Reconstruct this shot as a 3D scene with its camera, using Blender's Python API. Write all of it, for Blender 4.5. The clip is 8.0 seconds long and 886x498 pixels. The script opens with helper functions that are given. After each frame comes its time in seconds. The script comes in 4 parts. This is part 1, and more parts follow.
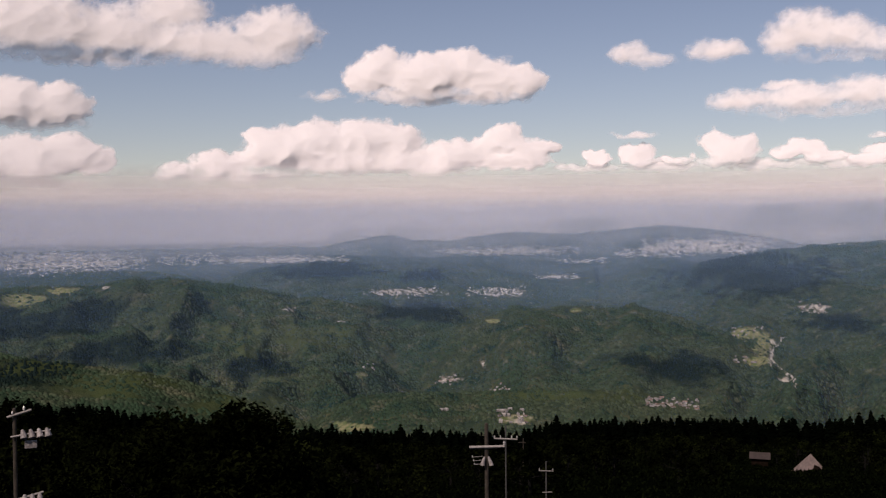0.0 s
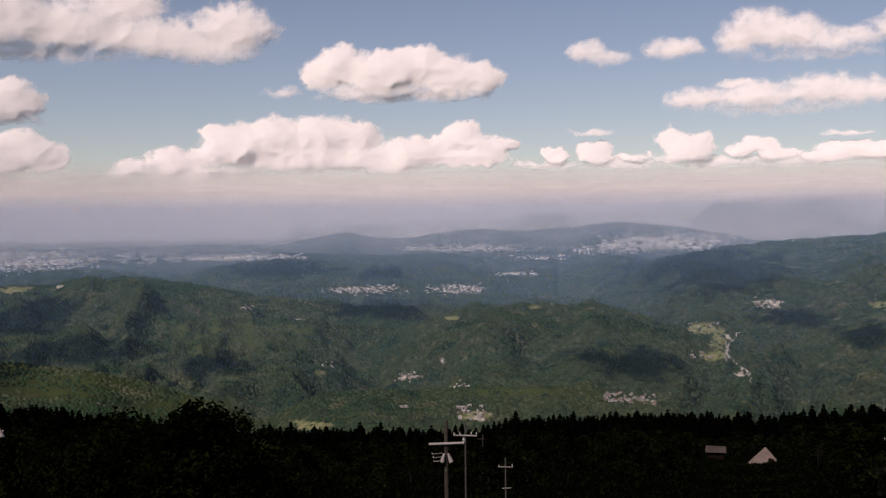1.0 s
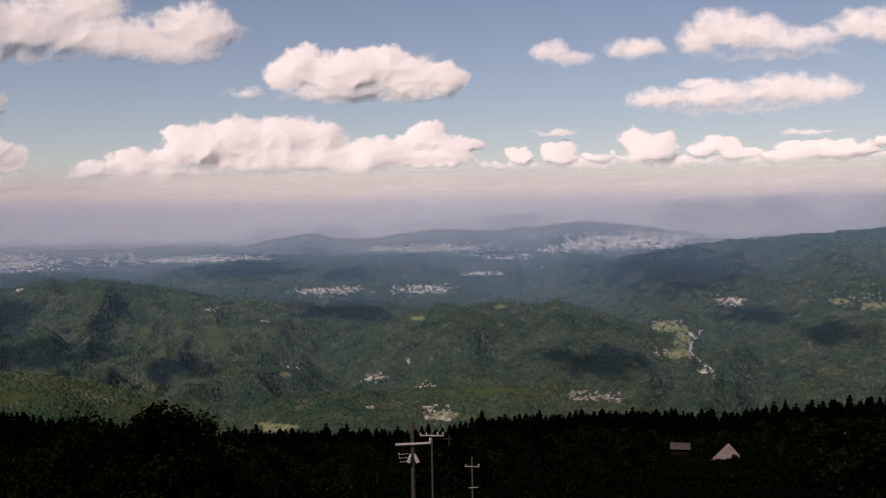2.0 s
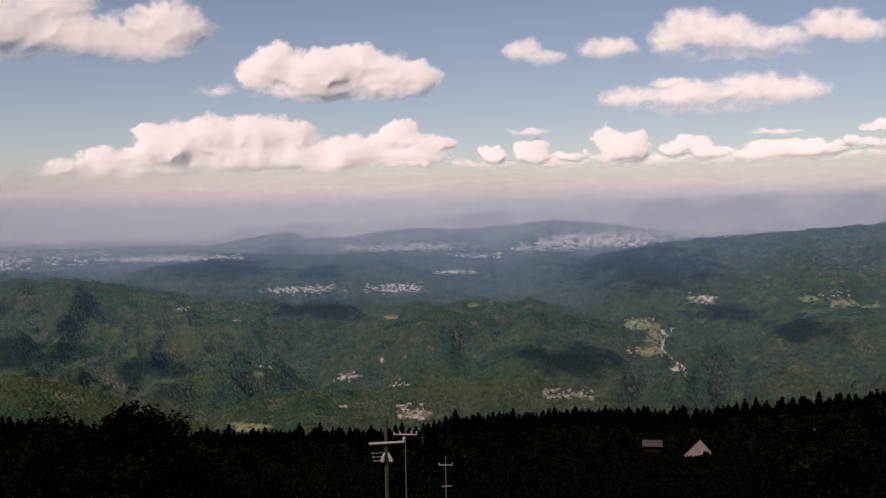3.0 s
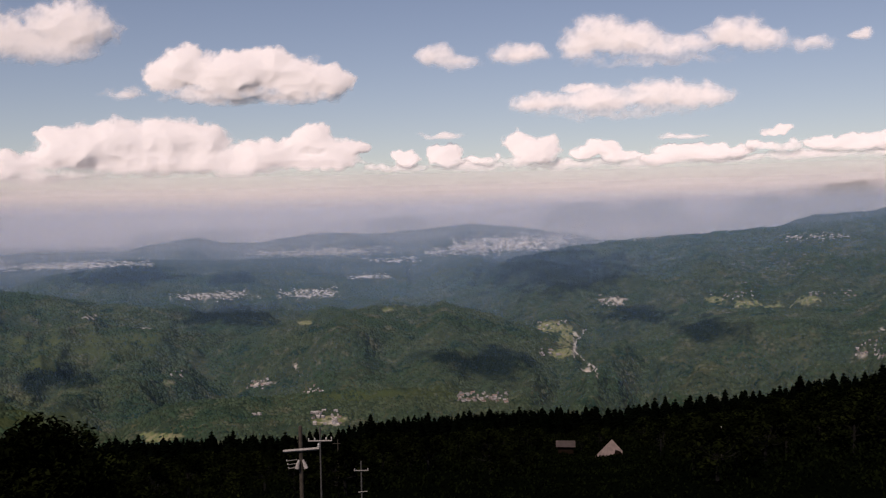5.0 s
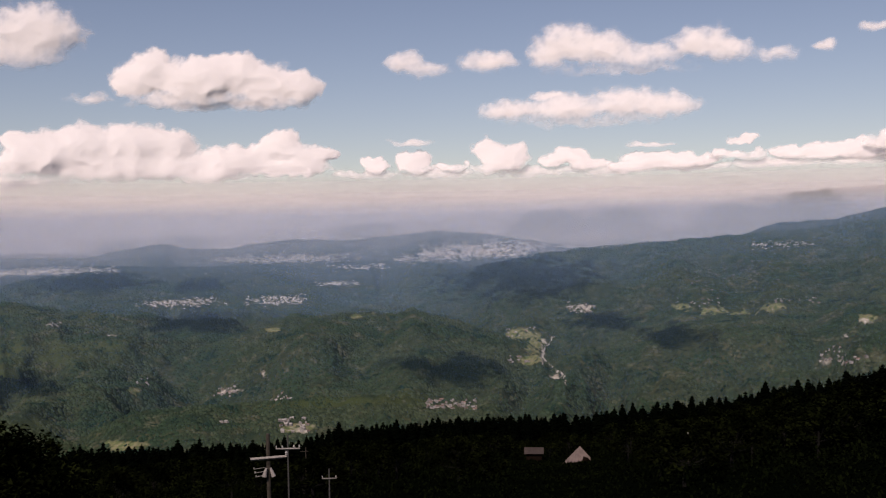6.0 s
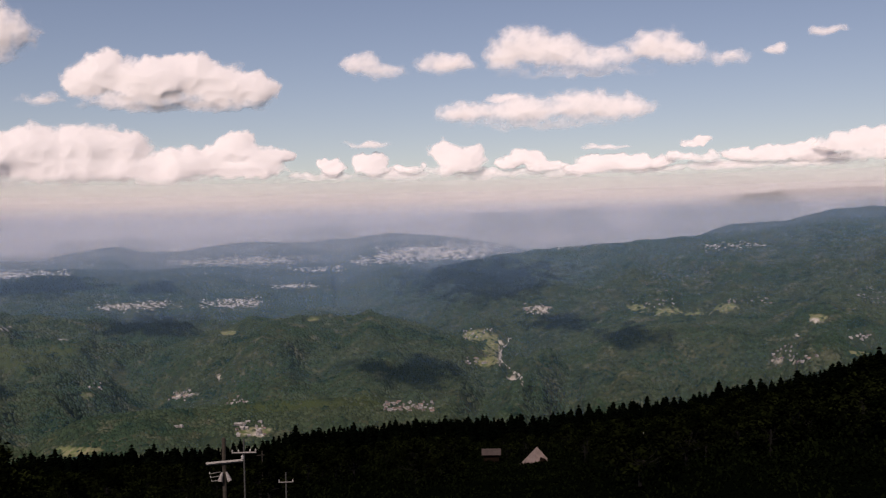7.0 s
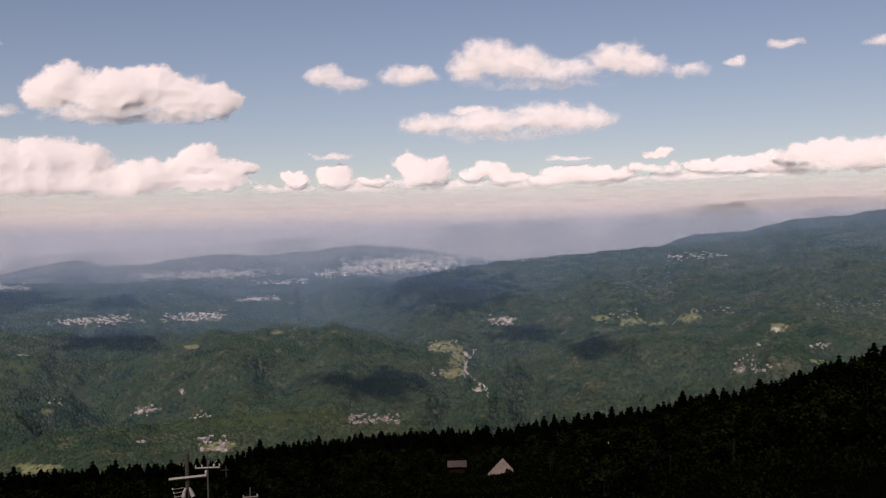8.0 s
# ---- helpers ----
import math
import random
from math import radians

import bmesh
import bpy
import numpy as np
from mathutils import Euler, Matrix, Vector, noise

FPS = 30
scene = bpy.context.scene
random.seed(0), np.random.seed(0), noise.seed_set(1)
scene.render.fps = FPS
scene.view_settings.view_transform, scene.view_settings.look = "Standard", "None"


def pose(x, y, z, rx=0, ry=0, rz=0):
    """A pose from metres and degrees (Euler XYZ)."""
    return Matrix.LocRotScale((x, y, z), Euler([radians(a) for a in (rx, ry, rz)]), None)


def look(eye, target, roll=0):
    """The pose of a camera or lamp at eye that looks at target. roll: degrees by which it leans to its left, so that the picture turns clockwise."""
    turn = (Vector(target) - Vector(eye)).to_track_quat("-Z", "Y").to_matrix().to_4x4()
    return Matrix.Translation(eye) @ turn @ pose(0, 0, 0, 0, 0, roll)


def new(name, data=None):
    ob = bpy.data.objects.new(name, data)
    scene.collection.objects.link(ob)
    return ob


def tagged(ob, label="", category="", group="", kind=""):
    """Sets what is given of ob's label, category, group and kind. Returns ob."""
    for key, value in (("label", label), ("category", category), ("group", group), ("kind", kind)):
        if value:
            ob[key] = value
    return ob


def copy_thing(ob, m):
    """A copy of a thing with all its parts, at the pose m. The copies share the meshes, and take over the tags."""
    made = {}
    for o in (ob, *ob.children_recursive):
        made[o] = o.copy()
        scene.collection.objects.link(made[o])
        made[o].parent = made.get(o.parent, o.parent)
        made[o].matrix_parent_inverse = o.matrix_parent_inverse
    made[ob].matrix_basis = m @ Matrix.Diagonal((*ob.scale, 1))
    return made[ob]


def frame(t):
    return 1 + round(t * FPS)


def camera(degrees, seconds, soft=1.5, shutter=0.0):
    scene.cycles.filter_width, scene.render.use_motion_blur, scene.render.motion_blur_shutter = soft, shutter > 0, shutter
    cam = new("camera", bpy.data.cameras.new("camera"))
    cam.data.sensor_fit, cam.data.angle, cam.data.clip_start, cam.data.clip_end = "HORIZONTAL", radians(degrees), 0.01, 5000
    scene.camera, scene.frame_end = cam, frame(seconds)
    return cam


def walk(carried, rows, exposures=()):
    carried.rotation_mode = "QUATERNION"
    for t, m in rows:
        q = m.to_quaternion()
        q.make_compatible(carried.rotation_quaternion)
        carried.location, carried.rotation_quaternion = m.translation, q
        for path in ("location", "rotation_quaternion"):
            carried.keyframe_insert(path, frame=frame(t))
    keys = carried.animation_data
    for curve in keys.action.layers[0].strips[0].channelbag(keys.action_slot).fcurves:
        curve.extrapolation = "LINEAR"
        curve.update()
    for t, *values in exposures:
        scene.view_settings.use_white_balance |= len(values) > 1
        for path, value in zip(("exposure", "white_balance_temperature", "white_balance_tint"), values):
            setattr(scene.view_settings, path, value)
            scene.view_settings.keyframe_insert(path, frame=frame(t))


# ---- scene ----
FOV = 47.68
cam = camera(FOV, 8.0, soft=1.2)
EYE = 1.6
# t, x, y, z, yaw, pitch, roll: a hand-held pan from one spot
ROWS = [
    (0.0, 0.1, 0.1, 0.0, 0.000, -1.350, 0.500),
    (0.5, 0.1, 0.1, 0.0, -1.058, -1.721, 0.406),
    (1.0, 0.1, 0.1, 0.0, -2.343, -1.532, 0.622),
    (1.5, 0.1, 0.1, 0.0, -3.443, -1.512, 0.839),
    (3.0, 0.1, 0.1, 0.0, -5.865, -1.648, 0.988),
    (3.5, 0.1, 0.1, 0.0, -6.726, -1.624, 1.077),
    (4.0, 0.1, 0.1, 0.0, -7.902, -1.747, 1.229),
    (4.5, 0.1, 0.1, 0.0, -9.124, -1.694, 1.234),
    (5.0, 0.1, 0.1, 0.0, -10.785, -1.497, 1.266),
    (6.5, 0.1, 0.1, 0.0, -13.525, -1.045, 1.086),
    (7.0, 0.1, 0.1, 0.0, -15.019, -1.075, 1.210),
    (7.5, 0.1, 0.1, 0.0, -16.094, -0.800, 1.425),
    (8.0, 0.1, 0.1, 0.0, -17.040, -0.446, 1.481),
]
walk(cam, [(t, pose(x, y, EYE + z, 90 + pitch, roll, yaw)) for t, x, y, z, yaw, pitch, roll in ROWS],
     exposures=[(0.0, 0.0, 7350, 27), (8.0, 0.0, 7350, 27)])

scene.cycles.transparent_max_bounces = 40

# ---------------------------------------------------------------- light
SUN_AZ, SUN_EL = -147.0, 43.0          # degrees clockwise from the first view's heading, and above the horizon
world = bpy.data.worlds.new("world")
scene.world = world
world.use_nodes = True
wn = world.node_tree.nodes
sky = wn.new("ShaderNodeTexSky")
sky.sky_type = "NISHITA"
sky.sun_disc = False
sky.sun_elevation = radians(SUN_EL)
sky.sun_rotation = radians(SUN_AZ)
sky.altitude = 900
sky.air_density = 1.0
sky.dust_density = 0.7
wn["Background"].inputs["Strength"].default_value = 0.078
world.node_tree.links.new(sky.outputs[0], wn["Background"].inputs["Color"])
sun_data = bpy.data.lights.new("sun", "SUN")
sun_data.energy, sun_data.angle, sun_data.color = 3.65, radians(2.2), (1.0, 0.95, 0.88)
sun = new("sun", sun_data)
sun_dir = Vector((math.sin(radians(SUN_AZ)) * math.cos(radians(SUN_EL)), math.cos(radians(SUN_AZ)) * math.cos(radians(SUN_EL)), math.sin(radians(SUN_EL))))
sun.matrix_world = look(sun_dir * 3000, (0, 0, 0))


# ---------------------------------------------------------------- materials
def mat(name):
    m = bpy.data.materials.new(name)
    m.use_nodes = True
    m.node_tree.nodes.clear()
    return m, m.node_tree.nodes, m.node_tree.links


def node(nodes, kind, **inputs):
    n = nodes.new(kind)
    for k, v in inputs.items():
        n.inputs[k.replace("_", " ")].default_value = v
    return n


def mix(nodes, links, fac, a, b):
    """Colour mix; fac, a and b are sockets or values."""
    n = nodes.new("ShaderNodeMix")
    n.data_type = "RGBA"
    for slot, v in ((0, fac), (6, a), (7, b)):
        if isinstance(v, bpy.types.NodeSocket):
            links.new(v, n.inputs[slot])
        elif slot:
            n.inputs[slot].default_value = (*v, 1)
        else:
            n.inputs[slot].default_value = v
    return n.outputs[2]


def ramp(nodes, links, fac, lo, hi):
    n = nodes.new("ShaderNodeMapRange")
    n.interpolation_type = "SMOOTHSTEP"
    n.inputs["From Min"].default_value, n.inputs["From Max"].default_value = lo, hi
    links.new(fac, n.inputs["Value"])
    return n.outputs[0]


def noise_tex(nodes, links, scale, detail=4.0, rough=0.55, coord=None):
    n = node(nodes, "ShaderNodeTexNoise", Scale=scale, Detail=detail, Roughness=rough)
    if coord is None:
        c = nodes.new("ShaderNodeTexCoord")
        coord = c.outputs["Object"]
    links.new(coord, n.inputs["Vector"])
    return n.outputs["Fac"]


def surface(name, a, b, scale, rough=0.9, bump=0.3, scale2=None, spec=0.2, metal=0.0, vary=0.25):
    """Two-scale mottled surface between colours a and b."""
    m, n, l = mat(name)
    out = n.new("ShaderNodeOutputMaterial")
    p = node(n, "ShaderNodeBsdfPrincipled", Roughness=rough, Metallic=metal)
    p.inputs["Specular IOR Level"].default_value = spec
    f1 = noise_tex(n, l, scale)
    f2 = noise_tex(n, l, scale2 or scale * 7)
    c = mix(n, l, ramp(n, l, f1, 0.3, 0.7), a, b)
    dark = tuple(v * (1 - vary) for v in a)
    c = mix(n, l, ramp(n, l, f2, 0.45, 0.75), c, dark)
    info = n.new("ShaderNodeObjectInfo")
    hsv = n.new("ShaderNodeHueSaturation")
    r = n.new("ShaderNodeMapRange")
    r.inputs["To Min"].default_value, r.inputs["To Max"].default_value = 1 - vary, 1 + vary
    l.new(info.outputs["Random"], r.inputs["Value"])
    l.new(r.outputs[0], hsv.inputs["Value"])
    l.new(c, hsv.inputs["Color"])
    l.new(hsv.outputs[0], p.inputs["Base Color"])
    if bump:
        b_ = node(n, "ShaderNodeBump", Strength=bump, Distance=0.05)
        l.new(f2, b_.inputs["Height"])
        l.new(b_.outputs[0], p.inputs["Normal"])
    l.new(p.outputs[0], out.inputs[0])
    return m


def land_material():
    """Wooded hills: broadleaf canopy, clearings, fields and bare soil by land-cover attributes, cloud shade painted in
    dark green.
    """
    m, n, l = mat("wooded_land")
    out = n.new("ShaderNodeOutputMaterial")
    p = node(n, "ShaderNodeBsdfPrincipled", Roughness=0.95)
    p.inputs["Specular IOR Level"].default_value = 0.0
    big = noise_tex(n, l, 0.005, 6, 0.62)
    mid = noise_tex(n, l, 0.03, 5, 0.6)
    fine = noise_tex(n, l, 0.12, 6, 0.7)
    c = mix(n, l, ramp(n, l, big, 0.35, 0.65), (0.020, 0.036, 0.022), (0.036, 0.049, 0.030))
    c = mix(n, l, ramp(n, l, mid, 0.45, 0.7), c, (0.058, 0.064, 0.034))
    c = mix(n, l, ramp(n, l, fine, 0.50, 0.35), c, (0.014, 0.022, 0.014))

    def attr(name):
        a = n.new("ShaderNodeAttribute")
        a.attribute_name = name
        return a.outputs["Fac"]
    # cloud shade put into the ground colour as near-black green
    c = mix(n, l, attr("cloud_shade"), c, mix(n, l, ramp(n, l, fine, 0.4, 0.65), (0.008, 0.015, 0.011), (0.018, 0.028, 0.018)))
    md = n.new("ShaderNodeMath")
    md.operation = "MULTIPLY"
    l.new(attr("meadow"), md.inputs[0])
    md.inputs[1].default_value = 0.6
    c = mix(n, l, md.outputs[0], c, mix(n, l, ramp(n, l, mid, 0.4, 0.6), (0.060, 0.078, 0.028), (0.044, 0.060, 0.024)))
    c = mix(n, l, attr("field"), c, mix(n, l, ramp(n, l, fine, 0.40, 0.60), (0.085, 0.115, 0.045), (0.19, 0.18, 0.10)))
    c = mix(n, l, attr("bare"), c, mix(n, l, ramp(n, l, fine, 0.4, 0.6), (0.34, 0.30, 0.24), (0.50, 0.47, 0.42)))
    # near slope's ground painted almost black to carry its shade
    c = mix(n, l, attr("near_shade"), c, (0.0012, 0.002, 0.001))
    l.new(c, p.inputs["Base Color"])
    bmp = node(n, "ShaderNodeBump", Strength=0.7, Distance=2.5)
    l.new(fine, bmp.inputs["Height"])
    l.new(bmp.outputs[0], p.inputs["Normal"])
    l.new(p.outputs[0], out.inputs[0])
    return m


def canopy_material():
    """Far tree crowns: broadleaf greens that vary from crown to crown, browner stands, cloud shade painted in
    near-black green.
    """
    m, n, l = mat("canopy")
    out = n.new("ShaderNodeOutputMaterial")
    p = node(n, "ShaderNodeBsdfPrincipled", Roughness=0.95)
    p.inputs["Specular IOR Level"].default_value = 0.0
    isl = n.new("ShaderNodeNewGeometry").outputs["Random Per Island"]
    big = noise_tex(n, l, 0.006, 5, 0.6)
    stand = noise_tex(n, l, 0.021, 4, 0.6)
    leafy = noise_tex(n, l, 0.45, 3, 0.7)
    c = mix(n, l, ramp(n, l, big, 0.35, 0.65), (0.021, 0.041, 0.023), (0.038, 0.053, 0.030))
    c = mix(n, l, ramp(n, l, stand, 0.53, 0.68), c, (0.058, 0.065, 0.040))
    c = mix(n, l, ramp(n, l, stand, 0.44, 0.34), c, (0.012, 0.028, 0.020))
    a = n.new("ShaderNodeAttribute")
    a.attribute_name = "cloud_shade"
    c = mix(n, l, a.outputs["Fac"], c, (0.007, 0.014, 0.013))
    g = n.new("ShaderNodeMapRange")
    g.inputs["To Min"].default_value, g.inputs["To Max"].default_value = 0.72, 1.3
    l.new(isl, g.inputs["Value"])
    h = n.new("ShaderNodeMapRange")
    h.inputs["To Min"].default_value, h.inputs["To Max"].default_value = 0.75, 1.25
    l.new(leafy, h.inputs["Value"])
    k = n.new("ShaderNodeMath")
    k.operation = "MULTIPLY"
    l.new(g.outputs[0], k.inputs[0])
    l.new(h.outputs[0], k.inputs[1])
    hsv = n.new("ShaderNodeHueSaturation")
    l.new(k.outputs[0], hsv.inputs["Value"])
    l.new(c, hsv.inputs["Color"])
    l.new(hsv.outputs[0], p.inputs["Base Color"])
    l.new(p.outputs[0], out.inputs[0])
    return m


def cloud_material():
    m, n, l = mat("cloud_vapour")
    out = n.new("ShaderNodeOutputMaterial")
    d = node(n, "ShaderNodeBsdfDiffuse", Color=(0.79, 0.77, 0.765, 1))
    t = node(n, "ShaderNodeBsdfTranslucent", Color=(0.79, 0.77, 0.765, 1))
    geo = n.new("ShaderNodeNewGeometry")
    soft = n.new("ShaderNodeVectorMath")
    soft.operation = "MULTIPLY_ADD"
    soft.inputs[1].default_value = (0.85, 0.85, 0.85)
    soft.inputs[2].default_value = (0.0, 0.0, 0.32)
    l.new(geo.outputs["Normal"], soft.inputs[0])
    unit = n.new("ShaderNodeVectorMath")
    unit.operation = "NORMALIZE"
    l.new(soft.outputs[0], unit.inputs[0])
    l.new(unit.outputs[0], d.inputs["Normal"])
    body = node(n, "ShaderNodeMixShader", Fac=0.2)
    l.new(d.outputs[0], body.inputs[1])
    l.new(t.outputs[0], body.inputs[2])
    clear = n.new("ShaderNodeBsdfTransparent")
    a = n.new("ShaderNodeAttribute")
    a.attribute_name = "vapour"
    f = noise_tex(n, l, 0.02, 6, 0.65)
    add = n.new("ShaderNodeMath")
    add.operation = "MULTIPLY_ADD"
    l.new(f, add.inputs[0])
    add.inputs[1].default_value = 0.22
    l.new(a.outputs["Fac"], add.inputs[2])
    rim = n.new("ShaderNodeMath")
    rim.operation = "MULTIPLY"
    l.new(ramp(n, l, add.outputs[0], 0.12, 0.95), rim.inputs[0])
    l.new(ramp(n, l, a.outputs["Fac"], 0.0, 0.3), rim.inputs[1])
    fac = rim.outputs[0]
    ms = n.new("ShaderNodeMixShader")
    l.new(fac, ms.inputs[0])
    l.new(clear.outputs[0], ms.inputs[1])
    l.new(body.outputs[0], ms.inputs[2])
    l.new(ms.outputs[0], out.inputs[0])
    return m


def haze_material(name, density, colour, low, high):
    """A thin sheet of haze, densest below the height low and gone at high."""
    m, n, l = mat(name)
    out = n.new("ShaderNodeOutputMaterial")
    d = node(n, "ShaderNodeBsdfDiffuse", Color=(*colour, 1))
    t = node(n, "ShaderNodeBsdfTranslucent", Color=(*colour, 1))
    for shader, z in ((d, 1.0), (t, -1.0)):
        up = node(n, "ShaderNodeCombineXYZ", Z=z)
        l.new(up.outputs[0], shader.inputs["Normal"])
    body = n.new("ShaderNodeAddShader")
    l.new(d.outputs[0], body.inputs[0])
    l.new(t.outputs[0], body.inputs[1])
    clear = n.new("ShaderNodeBsdfTransparent")
    c = n.new("ShaderNodeTexCoord")
    s = n.new("ShaderNodeSeparateXYZ")
    l.new(c.outputs["Object"], s.inputs[0])
    r = ramp(n, l, s.outputs["Z"], high, low)
    k = n.new("ShaderNodeMath")
    k.operation = "MULTIPLY"
    l.new(r, k.inputs[0])
    k.inputs[1].default_value = density
    ms = n.new("ShaderNodeMixShader")
    l.new(k.outputs[0], ms.inputs[0])
    l.new(clear.outputs[0], ms.inputs[1])
    l.new(body.outputs[0], ms.inputs[2])
    l.new(ms.outputs[0], out.inputs[0])
    return m


LAND = land_material()
CANOPY = canopy_material()
CLOUD = cloud_material()
# near-slope plants: the slope's cloud shade is put into these near-black colours
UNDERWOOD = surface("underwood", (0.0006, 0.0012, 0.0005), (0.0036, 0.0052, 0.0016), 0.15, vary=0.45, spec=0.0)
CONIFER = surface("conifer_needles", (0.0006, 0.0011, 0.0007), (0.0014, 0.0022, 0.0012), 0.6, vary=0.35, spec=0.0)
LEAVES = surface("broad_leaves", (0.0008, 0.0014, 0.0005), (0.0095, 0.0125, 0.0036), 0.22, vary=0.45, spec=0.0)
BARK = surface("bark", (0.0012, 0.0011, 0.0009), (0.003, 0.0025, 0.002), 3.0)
POLE_WOOD = surface("weathered_pole", (0.020, 0.017, 0.013), (0.042, 0.035, 0.028), 2.0)
POLE_CONCRETE = surface("grey_pole", (0.038, 0.038, 0.037), (0.062, 0.062, 0.060), 2.0)
ARM_PAINT = surface("pale_crossarm", (0.14, 0.13, 0.12), (0.22, 0.205, 0.19), 5.0, rough=0.6)
PORCELAIN = surface("white_insulator", (0.24, 0.23, 0.22), (0.34, 0.33, 0.31), 9.0, rough=0.3, spec=0.5, bump=0)
LAMP_METAL = surface("pale_lamp_housing", (0.16, 0.145, 0.135), (0.30, 0.275, 0.26), 6.0, rough=0.5)
ROOF_PINK = surface("faded_roofing", (0.10, 0.078, 0.070), (0.15, 0.115, 0.105), 0.8)
WALL_PALE = surface("pale_wall", (0.42, 0.39, 0.35), (0.52, 0.49, 0.44), 0.7)
WALL_BROWN = surface("brown_gable", (0.006, 0.004, 0.003), (0.012, 0.008, 0.006), 1.2, spec=0.0)
GLASS_DARK = surface("dark_pane", (0.02, 0.022, 0.025), (0.03, 0.032, 0.036), 1.0, rough=0.1, spec=0.5, bump=0)
ROOF_GREY = surface("grey_roofing", (0.16, 0.155, 0.155), (0.24, 0.23, 0.23), 0.4, vary=0.5)
ROOF_LIGHT = surface("pale_roofing", (0.20, 0.19, 0.175), (0.36, 0.34, 0.32), 0.4, vary=0.35)
ROOF_RED = surface("brown_roofing", (0.15, 0.10, 0.085), (0.22, 0.15, 0.125), 0.4, vary=0.4)
GRAVEL = surface("stream_gravel", (0.24, 0.23, 0.20), (0.38, 0.36, 0.32), 0.08, vary=0.3)
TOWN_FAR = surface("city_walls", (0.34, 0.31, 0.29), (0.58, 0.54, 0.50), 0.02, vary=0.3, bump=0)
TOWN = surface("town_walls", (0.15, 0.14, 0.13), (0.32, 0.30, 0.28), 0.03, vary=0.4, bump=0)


# ---------------------------------------------------------------- plan: bearings in degrees clockwise, heights as angles of sight from the eye
rng = np.random.default_rng(7)
TAN = lambda e: np.tan(np.radians(e))


def place(az, r):
    return r * math.sin(radians(az)), r * math.cos(radians(az))


_perm = np.random.default_rng(3).permutation(256)
_perm = np.concatenate([_perm, _perm])
_grad = np.stack([np.cos(np.arange(256) * 2.399963), np.sin(np.arange(256) * 2.399963)], 1)


def perlin(x, y):
    xi, yi = np.floor(x).astype(int), np.floor(y).astype(int)
    xf, yf = x - xi, y - yi

    def g(i, j):
        v = _grad[_perm[_perm[(xi + i) & 255] + ((yi + j) & 255)]]
        return v[..., 0] * (xf - i) + v[..., 1] * (yf - j)
    u, v = xf ** 3 * (xf * (xf * 6 - 15) + 10), yf ** 3 * (yf * (yf * 6 - 15) + 10)
    a = g(0, 0) * (1 - u) + g(1, 0) * u
    b = g(0, 1) * (1 - u) + g(1, 1) * u
    return (a * (1 - v) + b * v) * 1.4


def fbm(x, y, octaves=4, gain=0.5, ridged=False):
    s, amp = 0.0, 1.0
    for k in range(octaves):
        p = perlin(x * 2 ** k + 17.3 * k, y * 2 ** k + 9.1 * k)
        s = s + amp * ((1 - 2 * np.abs(p)) if ridged else p)
        amp *= gain
    return s


def smooth(a, b, x):
    t = np.clip((x - a) / (b - a), 0, 1)
    return t * t * (3 - 2 * t)


# tops of the wood that borders the near slope: bearing, angle of its tips
WOOD = [(-24.0, -9.07), (-19.82, -9.58), (-14.5, -10.61), (-9.87, -11.45), (-2.83, -11.82), (3.65, -11.92), (6.23, -11.28), (13.16, -10.9), (17.08, -10.83), (20.5, -10.87), (21.42, -10.59), (23.73, -10.27), (28.47, -9.64), (30.94, -9.0), (33.96, -8.5), (36.02, -7.62), (38.32, -6.8), (40.77, -5.69)]
WOOD_AZ, WOOD_EL = np.array(WOOD).T
WOOD_AZ = np.concatenate([[-60], WOOD_AZ, [70]])
WOOD_EL = np.concatenate([[-8], WOOD_EL, [-5]])
TREE = 16.0


def tree_height(az):
    return TREE * np.clip(wood_r(az) / 430, 0.6, 1.0)


def wood_r(az):
    return 430 - 200 * smooth(18, 38, az) - 80 * smooth(-12, -28, az)


def near_crest(az):
    r = wood_r(az)
    return r, r * TAN(np.interp(az, WOOD_AZ, WOOD_EL)) - tree_height(az)


